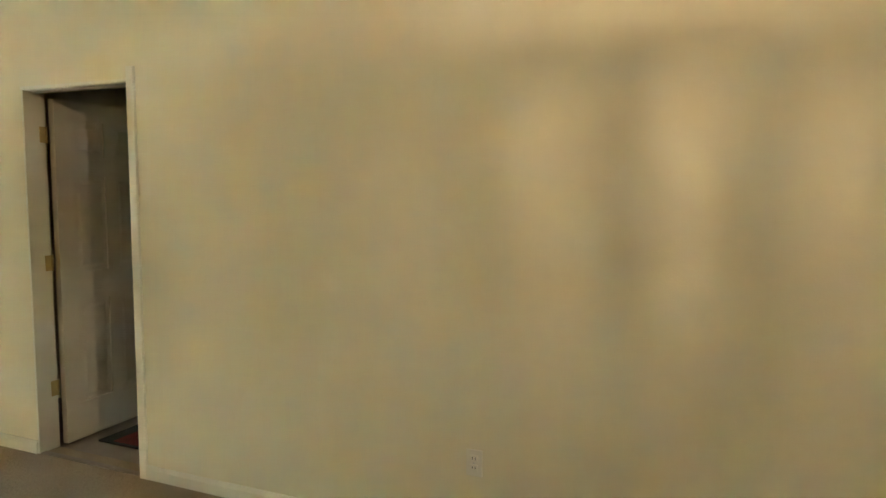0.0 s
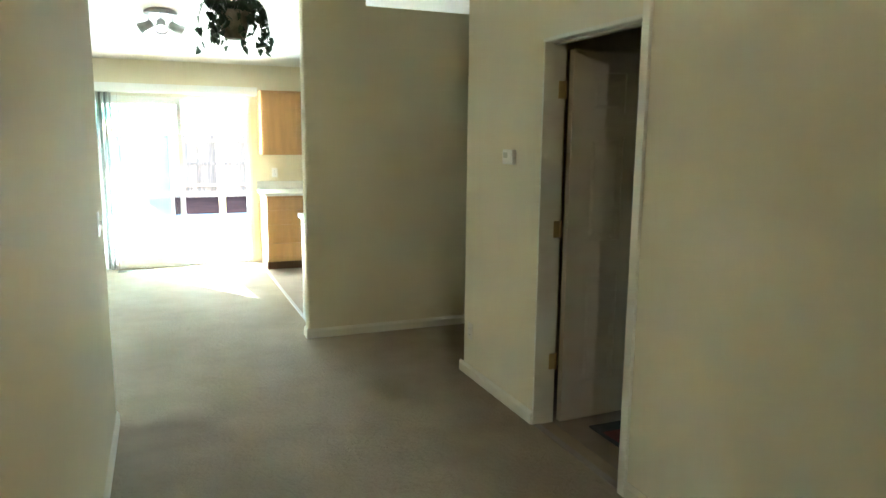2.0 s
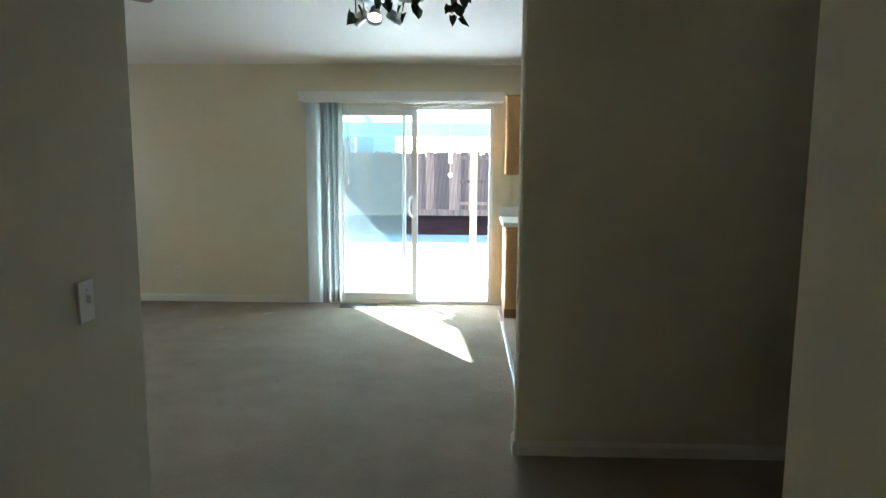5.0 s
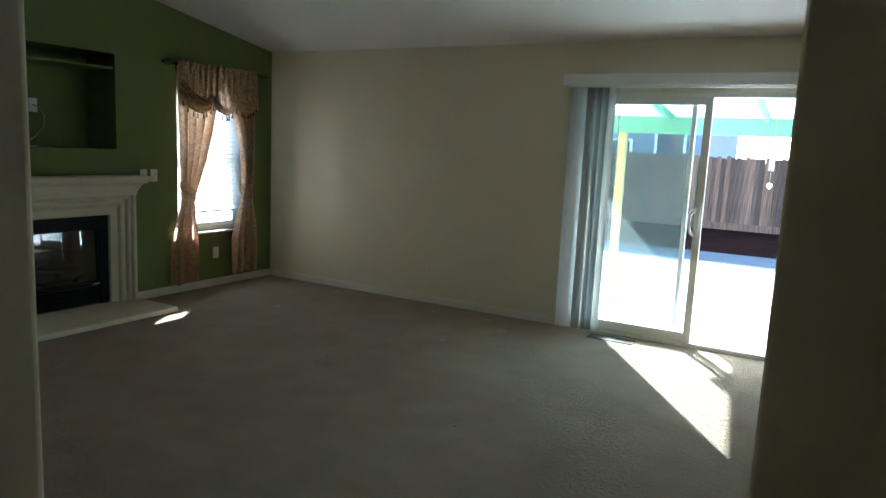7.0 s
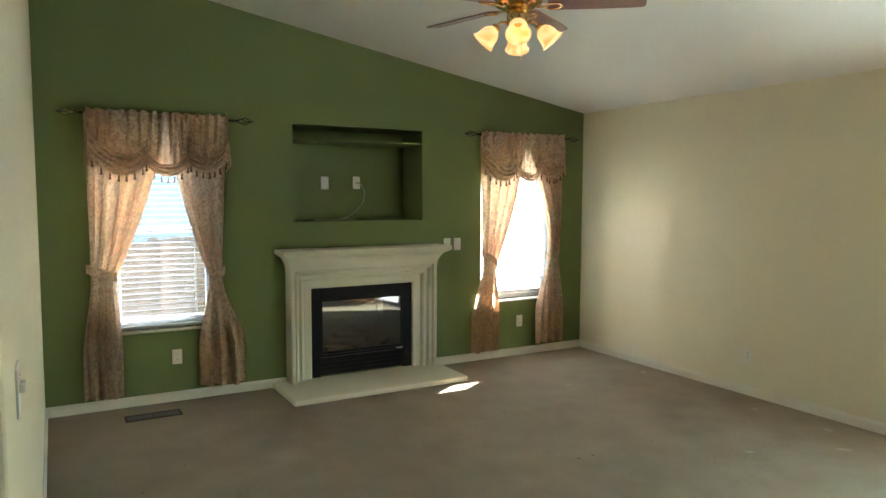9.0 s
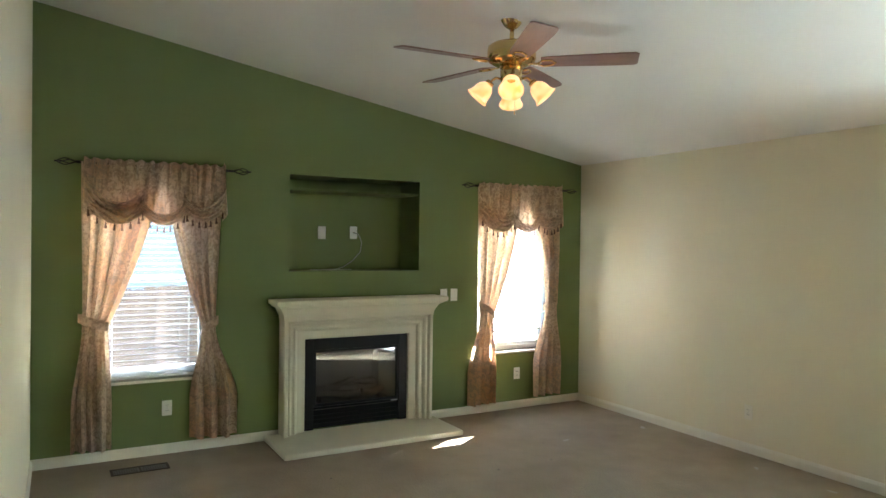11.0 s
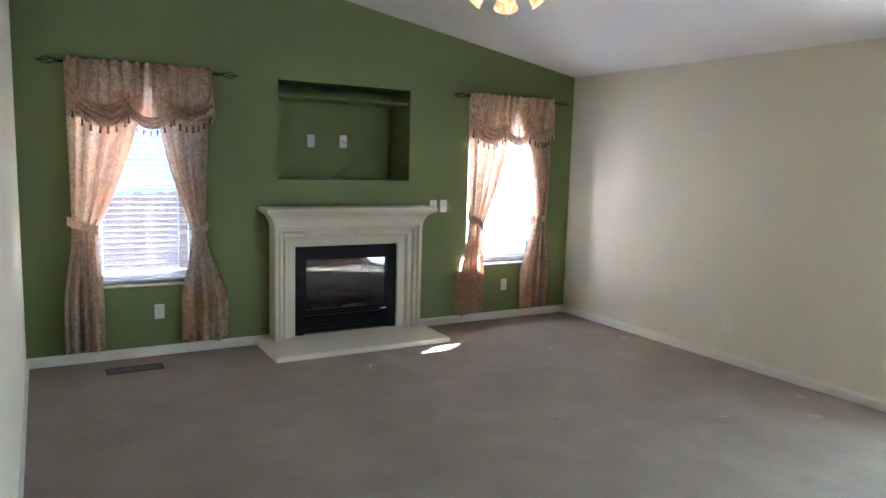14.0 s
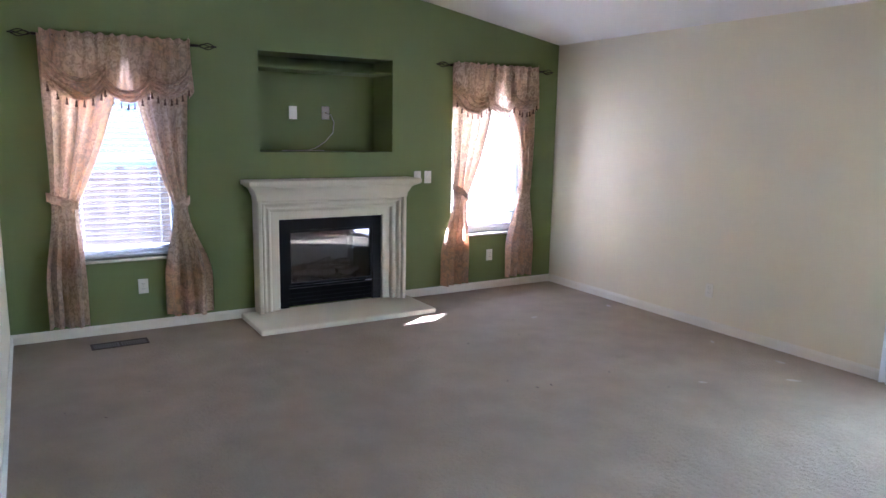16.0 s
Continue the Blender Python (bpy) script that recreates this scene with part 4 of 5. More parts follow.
for side in (-1, 1):
    y0, y1 = (-0.0195, -0.0125) if side < 0 else (0.0125, 0.0195)
    fr = boxes(*[(a, b, y0, y1, 0.012, 2.04) for a, b in ((0.0, 0.115), (0.345, 0.42), (0.65, 0.765))],
               *[(a, b, y0, y1, c, d) for a, b in cols for c, d in ((0.012, 0.235), (0.85, 1.03), (1.60, 1.72), (1.93, 2.04))])
    o = part("stile_frame", fr, DOORWHITE, leaf)
    for a, b in cols:
        for c, d in rows_z:
            q = 0.024
            rws = [[(x, side * yy, z) for x, z in ((a + i, c + i), (b - i, c + i), (b - i, d - i), (a + i, d - i))] for i, yy in ((0.002, 0.0125), (q, 0.0135), (q + 0.018, 0.0185))]
            pb = loft(rws, close=True)
            pb.verts.ensure_lookup_table()
            pb.faces.new([pb.verts[8 + k] for k in range(4)])
            part("panel", pb, DOORWHITE, leaf)
kn = part("door_knob", lathe([(0.026, 0.0), (0.026, 0.006), (0.011, 0.012), (0.011, 0.03), (0.024, 0.042), (0.027, 0.055), (0.020, 0.066), (0.0, 0.068)], 16), BRASS, leaf, m=pose(0.70, -0.0195, 0.95, 90, 0, 0))
for z in (0.36, 1.10, 1.835):
    h = boxes((6.235, 6.272, -5.732, -5.7285, z - 0.045, z + 0.045), bevel=0.001)
    merge(h, tube([(6.277, -5.732, z - 0.046), (6.277, -5.732, z + 0.046)], 0.007, 8))
    part("hinge", h, DULLBRASS, jd)

rug = thing("bath_rug", "red rug with dark border on the vinyl floor", "rug")
part("field", boxes((6.45, 7.25, -6.45, -5.96, -0.004, 0.010), bevel=0.004), RUG, rug)
part("border", boxes((6.43, 6.45, -6.47, -5.86, -0.004, 0.009), (7.25, 7.30, -6.47, -5.86, -0.004, 0.009), (6.45, 7.25, -5.96, -5.86, -0.004, 0.009), (6.45, 7.25, -6.47, -6.45, -0.004, 0.009), bevel=0.003), RUGDARK, rug)


# ---- kitchen ----
def raised_front(x0, x1, z0, z1, y, mat=OAK):
    """A frame-and-panel cabinet front facing -y."""
    w = min(0.055, (z1 - z0) * 0.28)
    bm = boxes((x0, x1, y - 0.012, y, z0, z1))
    for r in ((x0, x0 + w, y - 0.02, y - 0.012, z0, z1), (x1 - w, x1, y - 0.02, y - 0.012, z0, z1), (x0 + w, x1 - w, y - 0.02, y - 0.012, z0, z0 + w), (x0 + w, x1 - w, y - 0.02, y - 0.012, z1 - w, z1)):
        box(bm, *r, bevel=0.003)
    return bm


def base_cabinet(x0, x1, drawers):
    c = thing("base_cabinet", "honey oak kitchen base cabinet under a white counter", "cabinet", "kitchen base cabinets")
    part("carcass", boxes((x0, x1, -0.62, -0.005, 0.095, 0.885), bevel=0.002), OAK, c)
    part("toe_kick", boxes((x0 + 0.002, x1, -0.565, -0.01, -0.004, 0.095)), material("dark_toe_kick", (0.16, 0.075, 0.03), 0.6, bump=0.01), c)
    z = 0.11
    hs = [0.22, 0.22, 0.17, 0.13] if drawers else [0.60, 0.14]
    for i, h in enumerate(hs):
        part("drawer_front" if drawers or i else "cabinet_door", raised_front(x0 + 0.008, x1 - 0.008, z, z + h - 0.012, -0.62), OAK, c)
        z += h + 0.005
    return c


def wall_cabinet(x0, x1):
    c = thing("wall_cabinet", "honey oak kitchen wall cabinet", "cabinet", "kitchen wall cabinets")
    part("carcass", boxes((x0, x1, -0.305, -0.002, 1.36, 2.105), bevel=0.002), OAK, c)
    part("cabinet_door", raised_front(x0 + 0.015, x1 - 0.008, 1.37, 2.085, -0.305), OAK, c)
    part("crown", boxes((x0 - 0.008, x1, -0.335, -0.002, 2.105, 2.122), bevel=0.004), OAK, c)
    return c


for x0, x1, d in ((5.425, 5.93, True), (5.935, 6.74, False), (6.745, 7.55, False)):
    base_cabinet(x0, x1, d)
for x0, x1 in ((5.435, 5.91), (5.915, 6.52), (6.525, 7.13)):
    wall_cabinet(x0, x1)
ct = thing("kitchen_counter", "white laminate counter with a low backsplash", "counter")
part("worktop", boxes((5.395, 7.55, -0.665, -0.002, 0.886, 0.926), bevel=0.006), COUNTER, ct)
part("backsplash", boxes((5.395, 7.55, -0.022, -0.002, 0.927, 1.025), bevel=0.004), COUNTER, ct)
pn = thing("peninsula_cabinet", "white sided kitchen cabinet behind the partition", "cabinet")
part("body", boxes((5.40, 7.4, -3.49, -2.93, -0.004, 0.885), bevel=0.003), COUNTER, pn)
part("worktop", boxes((5.375, 7.4, -3.493, -2.90, 0.886, 0.926), bevel=0.006), COUNTER, pn)


# ---- ceiling fan ----
FX, FYY = 2.36, -2.53
FC = ceil_z(FYY) + 0.043
fan = thing("ceiling_fan", "polished brass ceiling fan with walnut blades and lit amber shades", "ceiling fan", m=pose(FX, FYY, FC, 0, 0, -34.7))
part("canopy", lathe([(0.0, 0.02), (0.066, 0.02), (0.07, -0.015), (0.066, -0.03), (0.05, -0.055), (0.03, -0.075), (0.02, -0.08), (0.0, -0.08)], 28), BRASS, fan)
part("downrod", tube([(0, 0, -0.07), (0, 0, -0.17)], 0.013, 12), BRASS, fan)
part("motor_housing", lathe([(0.0, -0.155), (0.03, -0.158), (0.11, -0.165), (0.132, -0.18), (0.137, -0.195), (0.137, -0.25), (0.132, -0.262), (0.115, -0.272), (0.09, -0.285), (0.06, -0.29), (0.0, -0.29)], 36), BRASS, fan)
part("switch_housing", lathe([(0.045, -0.288), (0.062, -0.30), (0.062, -0.370), (0.05, -0.387), (0.03, -0.395), (0.0, -0.397)], 28), BRASS, fan)
blade_out = [(0.165, 0.05), (0.20, 0.058), (0.40, 0.066), (0.60, 0.072), (0.67, 0.070), (0.69, 0.055)]
bl = bmesh.new()
outline = [(x, w) for x, w in blade_out] + [(x, -w) for x, w in blade_out[::-1]]
lo = [bl.verts.new((x, w, 0)) for x, w in outline]
hi = [bl.verts.new((x, w, 0.007)) for x, w in outline]
bl.faces.new(lo[::-1])
bl.faces.new(hi)
for i in range(len(lo)):
    j = (i + 1) % len(lo)
    bl.faces.new((lo[i], lo[j], hi[j], hi[i]))
arm = boxes((0.095, 0.16, -0.012, 0.012, -0.012, -0.005), bevel=0.003)
merge(arm, tube([(0.15, -0.01, -0.008), (0.175, -0.035, -0.006), (0.22, -0.03, -0.004), (0.245, 0.0, -0.004), (0.22, 0.03, -0.004), (0.175, 0.035, -0.006), (0.15, 0.01, -0.008)], 0.006, 6))
b0 = a0 = None
for k in range(5):
    turn = pose(0, 0, -0.272, 0, 0, 72 * k + 85) @ pose(0, 0, 0, -11, 0, 0)
    if b0 is None:
        b0, a0 = part("blade", bl, BLADE, fan, m=turn), part("blade_arm", arm, BRASS, fan, m=turn)
    else:
        again(b0, fan, turn)
        again(a0, fan, turn)
bell = [(0.020, 0.0), (0.030, -0.006), (0.044, -0.022), (0.052, -0.045), (0.055, -0.07), (0.060, -0.088), (0.070, -0.102), (0.068, -0.102), (0.058, -0.088), (0.053, -0.07), (0.050, -0.045), (0.042, -0.022), (0.028, -0.008)]
s0 = None
for k in range(4):
    a = 90 * k
    base = pose(0, 0, -0.370, 0, 0, a)
    part("lamp_arm", tube([base @ Vector(p) for p in ((0.055, 0, 0.01), (0.085, 0, 0.018), (0.108, 0, 0.004), (0.118, 0, -0.014))], 0.007, 8), BRASS, fan)
    hold = base @ pose(0.118, 0, -0.010, 0, -42, 0)
    part("socket", lathe([(0.0, 0.008), (0.022, 0.006), (0.026, -0.004), (0.024, -0.016), (0.0, -0.016)], 16), BRASS, fan, m=hold)
    if s0 is None:
        s0 = part("shade", lathe(bell, 24), SHADEGLOW, fan, m=hold @ pose(0, 0, -0.012))
    else:
        again(s0, fan, hold @ pose(0, 0, -0.012))
part("pull_chain", tube([(0.02, 0.02, -0.39), (0.021, 0.02, -0.55)], 0.0018, 5), BRASS, fan)
part("chain_knob", lathe([(0.0, 0.01), (0.004, 0.006), (0.005, -0.006), (0.0, -0.012)], 8), BRASS, fan, m=pose(0.021, 0.02, -0.555))

# ---- spot fitting over the dining end ----
SPX, SPY = 4.36, -1.66
sp = thing("ceiling_spotlight", "three-head nickel ceiling spotlight, lit", "ceiling light", m=pose(SPX, SPY, ceil_z(SPY)))
part("base", lathe([(0.0, 0.03), (0.145, 0.03), (0.15, -0.012), (0.14, -0.026), (0.0, -0.028)], 28), SATIN, sp)
for a, tilt in ((-90, 40), (15, 62), (165, 62)):
    ca, sa = math.cos(radians(a)), math.sin(radians(a))
    part("stem", tube([(0.11 * ca, 0.11 * sa, -0.02), (0.11 * ca, 0.11 * sa, -0.105)], 0.006, 8), SATIN, sp)
    hm = pose(0.11 * ca, 0.11 * sa, -0.115, 0, 0, a) @ pose(0, 0, 0, 0, -tilt, 0)
    hd = part("spot_head", lathe([(0.0, 0.04), (0.028, 0.038), (0.038, 0.025), (0.043, -0.025), (0.060, -0.09), (0.057, -0.09), (0.038, -0.025), (0.0, 0.0)], 20), SATIN, sp, m=hm)
    part("bulb", lathe([(0.0, -0.08), (0.034, -0.073), (0.047, -0.056), (0.042, -0.036), (0.0, -0.03)], 16), SPOTGLOW, hd)

# ---- hanging ivy ----
PX, PY, PZ = 4.795, -3.98, 2.33
ivy = thing("hanging_plant", "dark green trailing ivy in a tan hanging basket", "plant", m=pose(PX, PY, PZ))
part("basket", lathe([(0.0, -0.115), (0.055, -0.115), (0.068, -0.105), (0.105, 0.03), (0.112, 0.06), (0.106, 0.064), (0.092, 0.03), (0.0, 0.025)], 24), POT, ivy)
for k in range(3):
    a = 2.1 * k + 0.4
    part("hanger", tube([(0.13 * math.cos(a), 0.13 * math.sin(a), 0.07), (0.0, 0.0, 0.45)], 0.002, 5), IRON, ivy)
part("hook", tube([(0, 0, 0.45), (0, 0, ceil_z(PY) - PZ)], 0.003, 6), IRON, ivy)
lf = bmesh.new()
ol = [(0, 0), (0.018, 0.012), (0.034, 0.006), (0.030, 0.026), (0.026, 0.042), (0.012, 0.062), (0, 0.078), (-0.012, 0.062), (-0.026, 0.042), (-0.030, 0.026), (-0.034, 0.006), (-0.018, 0.012)]
mid = [lf.verts.new((0, y, 0.006)) for y in (0.0, 0.03, 0.078)]
rim = [lf.verts.new((x, y, -0.004 if abs(x) > 0.02 else 0.002)) for x, y in ol[1:6] + ol[7:]]
ctr = mid[1]
loop = [mid[0]] + rim[:5] + [mid[2]] + rim[5:]
for i in range(len(loop)):
    lf.faces.new((ctr, loop[i], loop[(i + 1) % len(loop)]))
leaf0 = None
rnd = random.Random(5)
for k in range(19):
    a = 2 * math.pi * k / 19 + rnd.uniform(-0.2, 0.2)
    reach, drop = rnd.uniform(0.08, 0.19), rnd.uniform(0.05, 0.27)
    pts = []
    for j in range(9):
        t = j / 8
        r = 0.07 + reach * math.sin(min(1, 1.5 * t) * math.pi / 2)
        z = 0.07 + 0.07 * math.sin(math.pi * min(1, 1.6 * t)) - drop * max(0, t - 0.25) * 1.33
        pts.append(Vector((r * math.cos(a + 0.3 * t), r * math.sin(a + 0.3 * t), z)))
    part("vine", tube(pts, 0.0025, 5), LEAF, ivy)
    for j in range(1, 9):
        for _ in range(3 if j < 3 else 1):
            s = rnd.uniform(0.55, 0.95)
            m = Matrix.Translation(pts[j] + Vector((rnd.uniform(-0.015, 0.015), rnd.uniform(-0.015, 0.015), 0))) @ pose(0, 0, 0, rnd.uniform(-150, -60), rnd.uniform(-40, 40), math.degrees(a) - 90 + rnd.uniform(-70, 70)) @ Matrix.Scale(s, 4)
            if leaf0 is None:
                leaf0 = part("leaf", lf, LEAF, ivy, m=m)
            else:
                again(leaf0, ivy, m)

# ---- outside ----
GZ = -0.25
structure("ground", boxes((-300, 300, -300, 300, GZ - 0.6, GZ - 0.02)), DIRT, "bare brown dirt yard", "ground")
structure("patio", boxes((-9.0, 14.0, 0.16, 6.6, GZ - 0.02, GZ), bevel=0.004), CONCRETE, "pale concrete patio slab", "patio")
# Separate dark strip where the concrete lies in shade.
structure("pavement_gravel", boxes((-9.0, 14.0, 6.6, 8.35, GZ - 0.02, GZ - 0.006), bevel=0.003), SHADEDSLAB, "far strip of the patio concrete, coloured blue-grey to stand for shade", "gravel")
structure("pavement_side", boxes((-1.7, -0.165, -12.1, 0.1, GZ - 0.02, GZ), bevel=0.004), CONCRETE, "pale concrete walk along the house", "pavement")
# Out of view: pale ground added to bounce light into the front window.
structure("pavement_front", boxes((-6.0, 14.0, -22.0, -12.17, GZ - 0.02, GZ), bevel=0.004), CONCRETE, "unseen pale slab, added to bounce light into the front window", "pavement")
structure("foundation", boxes((-0.16, 9.35, 0.0, 0.16, GZ - 0.02, -0.001), (-0.16, 0.0, -12.16, 0.0, GZ - 0.02, -0.121), (-0.16, 9.35, -12.16, -12.0, GZ - 0.02, -0.001)), CONCRETE, "concrete foundation under the walls", "foundation")
structure("trim_step", boxes((3.6, 5.3, 0.162, 0.55, GZ, -0.09), bevel=0.01), CONCRETE, "low concrete step outside the patio door", "step")


def board_fence(name, label, along, at, u0, u1, top, rails_from=None, seed=0, mat=FENCE):
    f = tagged(new(name), label, "fence")
    rn = random.Random(seed)
    bw = 0.121
    h = top - GZ + 0.02
    bm = bmesh.new()
    prof = [(-bw / 2, 0.0), (bw / 2, 0.0), (bw / 2, h - 0.03), (bw / 2 - 0.03, h), (-bw / 2 + 0.03, h), (-bw / 2, h - 0.03)]
    a, b = [bm.verts.new((x, -0.009, z)) for x, z in prof], [bm.verts.new((x, 0.009, z)) for x, z in prof]
    bm.faces.new(a)
    bm.faces.new(b[::-1])
    for i in range(6):
        bm.faces.new((a[i], b[i], b[(i + 1) % 6], a[(i + 1) % 6]))
    first = None
    n = int((u1 - u0) / 0.115)
    for i in range(n):
        u = u0 + 0.115 * (i + 0.5)
        m = (pose(u, at, GZ - 0.02, 0, 0, 0) if along == "x" else pose(at, u, GZ - 0.02, 0, 0, 90)) @ pose(rn.uniform(-0.004, 0.004), 0.012 * (-1) ** i + rn.uniform(-0.004, 0.004), rn.uniform(-0.06, 0.02), rn.uniform(-0.3, 0.3), rn.uniform(-0.2, 0.2), rn.uniform(-1.5, 1.5))
        if first is None:
            first = part("board", bm, mat, f, m=m)
        else:
            again(first, f, m)
    for z in (0.3, 0.95, h - 0.25):
        z += GZ
        if along == "x":
            part("rail", boxes((u0, u1, at + 0.02, at + 0.06, z, z + 0.09)), mat, f)
            if rails_from is not None:
                part("rail", boxes((rails_from, u1, at - 0.06, at - 0.02, z, z + 0.09)), mat, f)
        else:
            part("rail", boxes((at - 0.06, at - 0.02, u0, u1, z, z + 0.09)), mat, f)
    if along == "x":
        part("kickboard", boxes((u0, u1, at - 0.035, at - 0.012, GZ - 0.02, GZ + 0.16)), mat, f)
    return f


board_fence("board_fence", "weathered brown cedar board fence with dog-eared tops", "x", 13.4, -6.0, 16.0, 1.62, 4.9, 1)
board_fence("board_fence", "weathered brown cedar side fence", "y", -2.4, -9.0, -0.1, 1.12, None, 2, SIDEFENCE)

pc = thing("patio_cover", "pale green fibreglass patio cover on cream posts", "patio cover")
PC0, PC1, PCY = 2.78, 9.2, 3.45
cz = lambda y: 2.30 - 0.115 * y
rows = []
nn = 170
for y in (0.165, PCY):
    rows.append([(PC0 + (PC1 - PC0) * i / nn, y, cz(y) + 0.012 * math.sin(i * math.pi / 2 + 0.4)) for i in range(nn + 1)])
part("roof_sheet", loft(rows, smooth=True), COVER, pc)
for x in (PC0 + 0.03, 3.75, 4.75, 5.75, 6.75, 7.75, PC1 - 0.03):
    rb = bmesh.new()
    vs = [rb.verts.new((x + dx, y, cz(y) - 0.018 + dz)) for dx in (-0.019, 0.019) for y in (0.165, PCY - 0.02) for dz in (-0.085, 0.0)]
    for q in ((0, 1, 3, 2), (4, 6, 7, 5), (0, 4, 5, 1), (2, 3, 7, 6), (0, 2, 6, 4), (1, 5, 7, 3)):
        rb.faces.new([vs[i] for i in q])
    part("rafter", rb, BEAMPAINT, pc)
part("beam", boxes((PC0, PC1, 2.38, 2.47, 1.785, 1.975), bevel=0.006), BEAMPAINT, pc)
for x in (3.22, 5.16, 7.6):
    part("post", boxes((x - 0.045, x + 0.045, 2.38, 2.47, GZ, 1.785), bevel=0.006), POSTPAINT, pc)
wc = thing("wind_chime", "small pale wind chime hanging from the patio cover", "wind chime", m=pose(4.84, 2.30, 1.70))
part("cord", tube([(0, 0, 0.245), (0, 0, -0.40)], 0.0025, 5), POSTPAINT, wc)
part("ring", lathe([(0.026, -0.105), (0.03, -0.10), (0.026, -0.095), (0.0, -0.09)], 16), POSTPAINT, wc)
part("bead", lathe([(0.0, 0.02), (0.018, 0.01), (0.022, -0.005), (0.012, -0.02), (0.0, -0.024)], 12), OAK, wc, "orange bead")
t0 = None
for k in range(5):
    m = pose(0.021 * math.cos(1.257 * k), 0.021 * math.sin(1.257 * k), -0.10)
    if t0 is None:
        t0 = part("chime_tube", tube([(0, 0, 0.0), (0, 0, -0.17)], 0.006, 8), SATIN, wc, m=m)
    else:
        again(t0, wc, m)
part("sail", lathe([(0.0, -0.395), (0.022, -0.405), (0.03, -0.42), (0.02, -0.445), (0.0, -0.465)], 12), COUNTER, wc)


def neighbour(name, label, x0, x1, y0, y1, eave, ridge, mat, face, wins):
    """A house with a gabled roof, its windows on the side that faces us."""
    h = thing(name, label, "house")
    part("wall", boxes((x0, x1, y0, y1, GZ - 0.02, eave)), mat, h)
    rb = bmesh.new()
    if face == "y":
        ym = (y0 + y1) / 2
        prof = [(y0 - 0.5, eave - 0.05), (ym, ridge), (y1 + 0.5, eave - 0.05), (y1 + 0.5, eave - 0.25), (ym, ridge - 0.2), (y0 - 0.5, eave - 0.25)]
        ends = [[(x, y, z) for y, z in prof] for x in (x0 - 0.4, x1 + 0.4)]
    else:
        xm = (x0 + x1) / 2
        prof = [(x0 - 0.5, eave - 0.05), (xm, ridge), (x1 + 0.5, eave - 0.05), (x1 + 0.5, eave - 0.25), (xm, ridge - 0.2), (x0 - 0.5, eave - 0.25)]
        ends = [[(x, y, z) for x, z in prof] for y in (y0 - 0.4, y1 + 0.4)]
    rb = loft(ends, close=True)
    rb.verts.ensure_lookup_table()
    for r in (0, 1):
        rb.faces.new([rb.verts[r * 6 + k] for k in (0, 1, 4, 5)])
        rb.faces.new([rb.verts[r * 6 + k] for k in (1, 2, 3, 4)])
    part("roof", rb, ROOFING, h)
    for u, z, w, hh in wins:
        if face == "y":
            wd = part("window", xframe(u, u + w, y0 - 0.04, y0 + 0.01, z, z + hh, 0.07), VINYLFRAME, h)
            part("pane", boxes((u + 0.07, u + w - 0.07, y0 - 0.015, y0 - 0.005, z + 0.07, z + hh - 0.07)), PANE, wd)
        else:
            wd = part("window", frame_bars(x1 - 0.01, x1 + 0.04, u, u + w, z, z + hh, 0.07), VINYLFRAME, h)
            part("pane", boxes((x1 + 0.005, x1 + 0.015, u + 0.07, u + w - 0.07, z + 0.07, z + hh - 0.07)), PANE, wd)
    return h


neighbour("house", "blue-grey neighbouring house with white-trimmed windows behind the fence", -11.0, 1.9, 16.6, 24.5, 5.0, 7.3, SIDING, "y",
          [(-1.2, 0.95, 0.9, 1.1), (0.4, 0.95, 0.95, 1.4), (-5.0, 0.95, 1.2, 1.1)])
neighbour("house", "pale blue house beside the yard, above the side fence", -12.5, -5.2, -14.0, -1.5, 3.4, 5.0, PALESIDING, "x", [(-9.6, 1.0, 1.2, 1.1)])

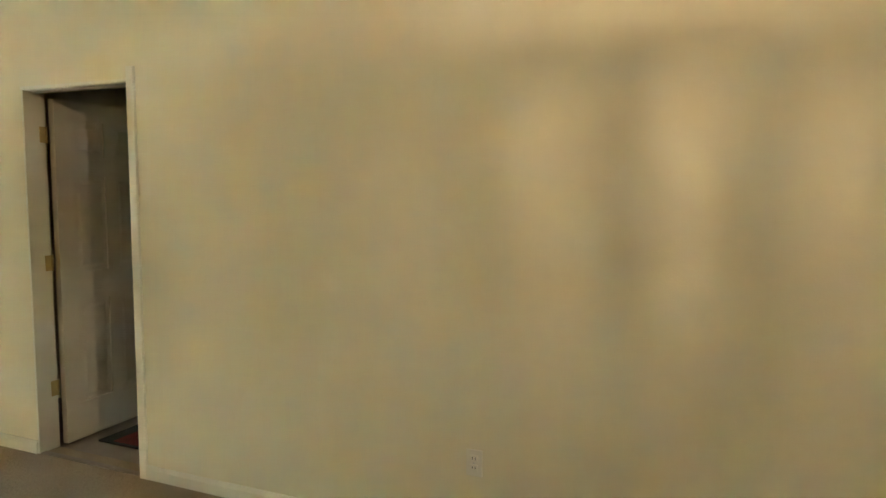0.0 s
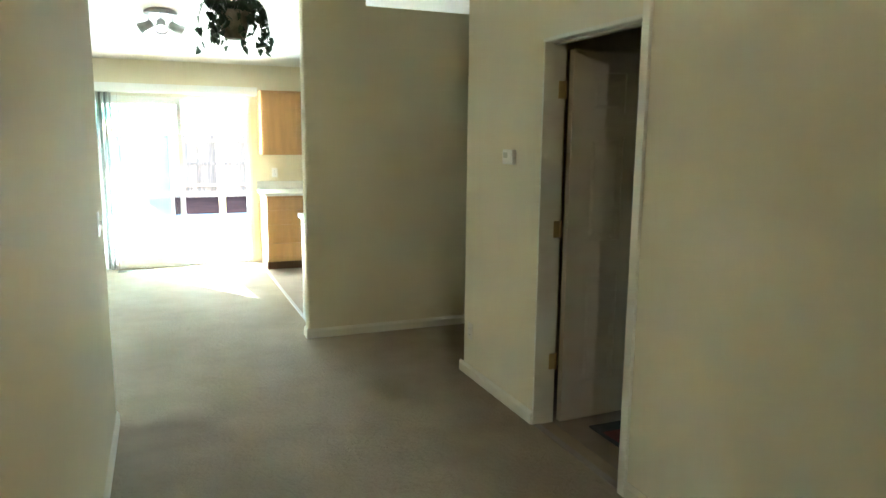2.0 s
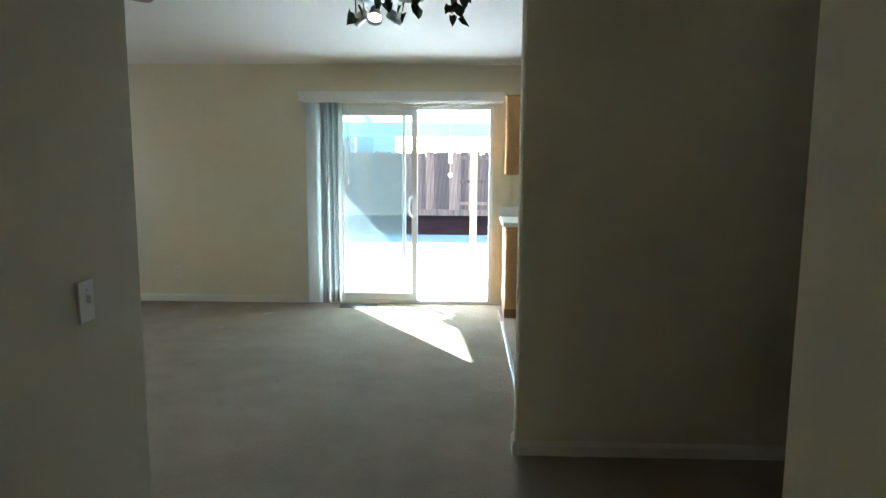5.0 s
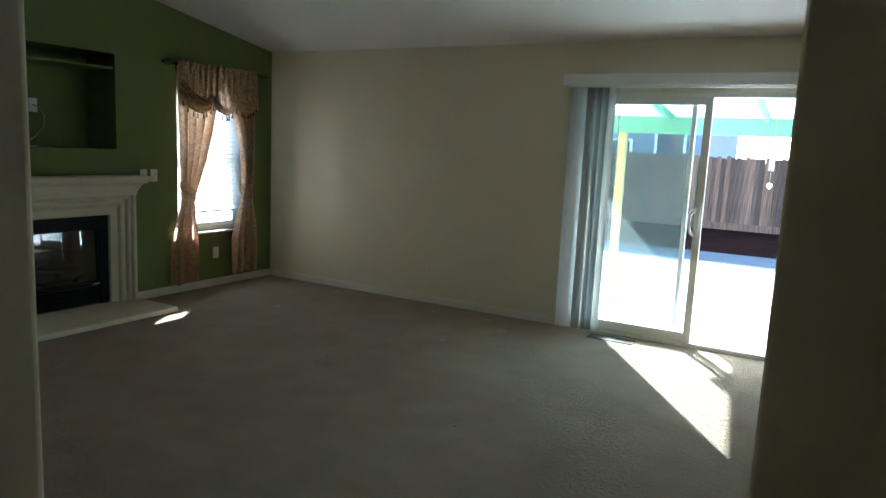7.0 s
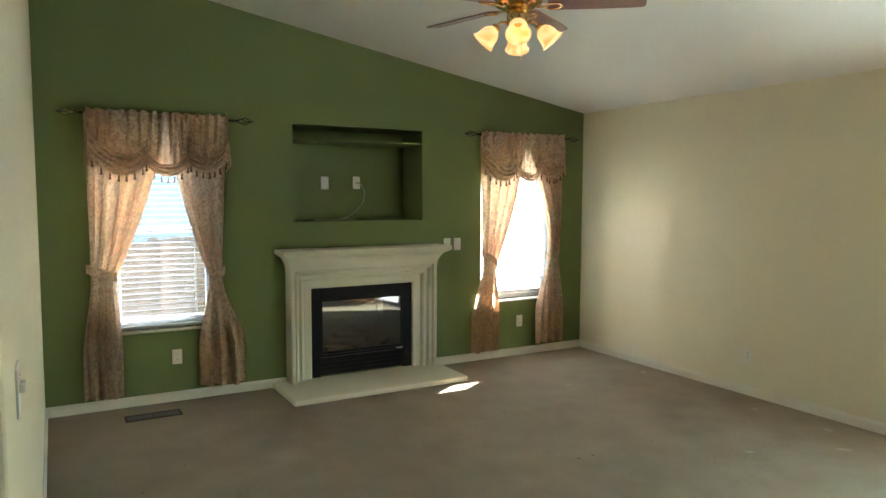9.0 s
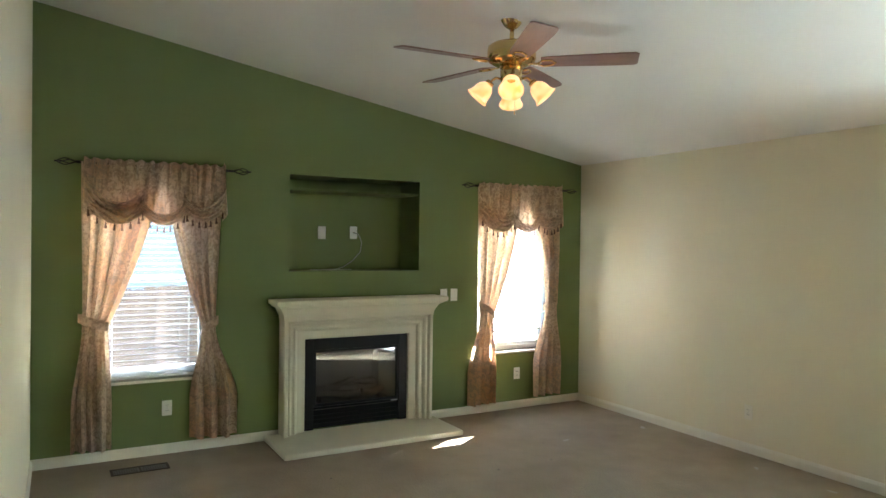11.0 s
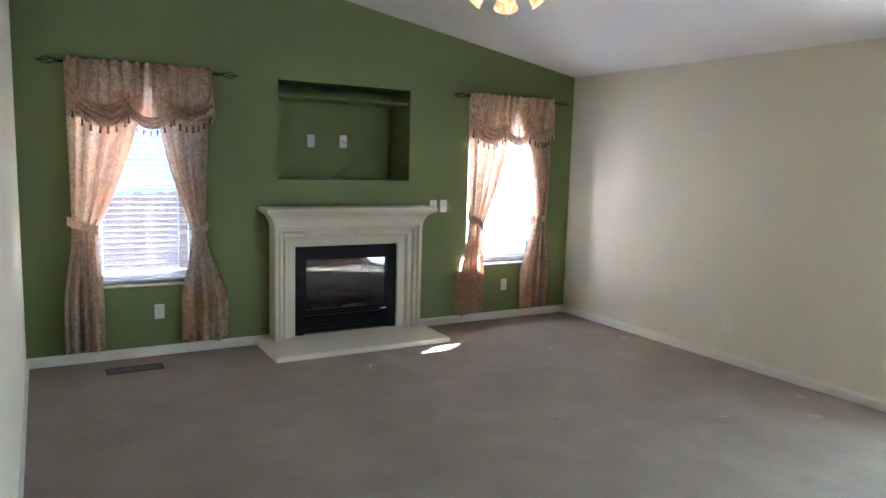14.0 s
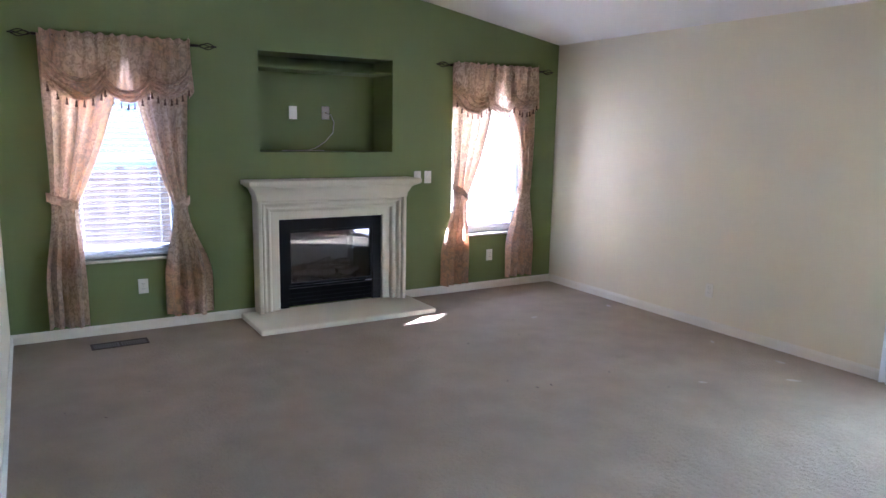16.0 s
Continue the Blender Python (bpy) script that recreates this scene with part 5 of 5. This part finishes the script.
# ---- unseen front window of the living room, added for light ----
fw = tagged(new("window_front"), "unseen front window, added to light the entry", "window", kind="structure")
part("window_frame", xframe(FW[0], FW[1], -12.13, -12.05, 0.6, 2.1, 0.05), VINYLFRAME, fw)
part("pane", boxes((FW[0] + 0.05, FW[1] - 0.05, -12.092, -12.088, 0.65, 2.05)), GLASS, fw).visible_shadow = False

# ---- added out-of-view lantern: casts warm bands on the entry wall ----
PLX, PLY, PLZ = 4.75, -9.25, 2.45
pl = thing("pendant_lantern", "added out-of-view lantern, ribs and bulb set to band the entry wall", "pendant light", m=pose(PLX, PLY, PLZ))
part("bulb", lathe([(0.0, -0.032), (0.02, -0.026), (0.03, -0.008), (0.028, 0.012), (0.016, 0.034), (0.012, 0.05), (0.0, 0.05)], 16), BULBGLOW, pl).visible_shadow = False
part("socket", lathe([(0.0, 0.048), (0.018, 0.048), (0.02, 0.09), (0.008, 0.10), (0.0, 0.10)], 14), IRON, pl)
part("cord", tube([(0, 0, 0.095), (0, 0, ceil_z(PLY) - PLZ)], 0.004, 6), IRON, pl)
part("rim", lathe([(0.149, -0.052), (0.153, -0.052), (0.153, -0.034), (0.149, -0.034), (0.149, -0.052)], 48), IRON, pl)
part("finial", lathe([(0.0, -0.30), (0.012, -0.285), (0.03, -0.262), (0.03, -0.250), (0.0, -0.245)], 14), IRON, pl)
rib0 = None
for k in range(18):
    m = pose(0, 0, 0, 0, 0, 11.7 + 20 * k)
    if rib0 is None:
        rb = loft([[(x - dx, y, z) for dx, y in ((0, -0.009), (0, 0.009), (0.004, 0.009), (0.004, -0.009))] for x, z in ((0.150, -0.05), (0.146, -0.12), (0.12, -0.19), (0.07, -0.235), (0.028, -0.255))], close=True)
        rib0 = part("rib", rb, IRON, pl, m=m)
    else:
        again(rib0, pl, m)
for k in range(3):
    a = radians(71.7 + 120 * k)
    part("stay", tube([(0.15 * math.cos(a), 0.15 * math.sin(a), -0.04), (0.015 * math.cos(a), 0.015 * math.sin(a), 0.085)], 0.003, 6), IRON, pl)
# Added warm light that brightens and streaks the entry wall.
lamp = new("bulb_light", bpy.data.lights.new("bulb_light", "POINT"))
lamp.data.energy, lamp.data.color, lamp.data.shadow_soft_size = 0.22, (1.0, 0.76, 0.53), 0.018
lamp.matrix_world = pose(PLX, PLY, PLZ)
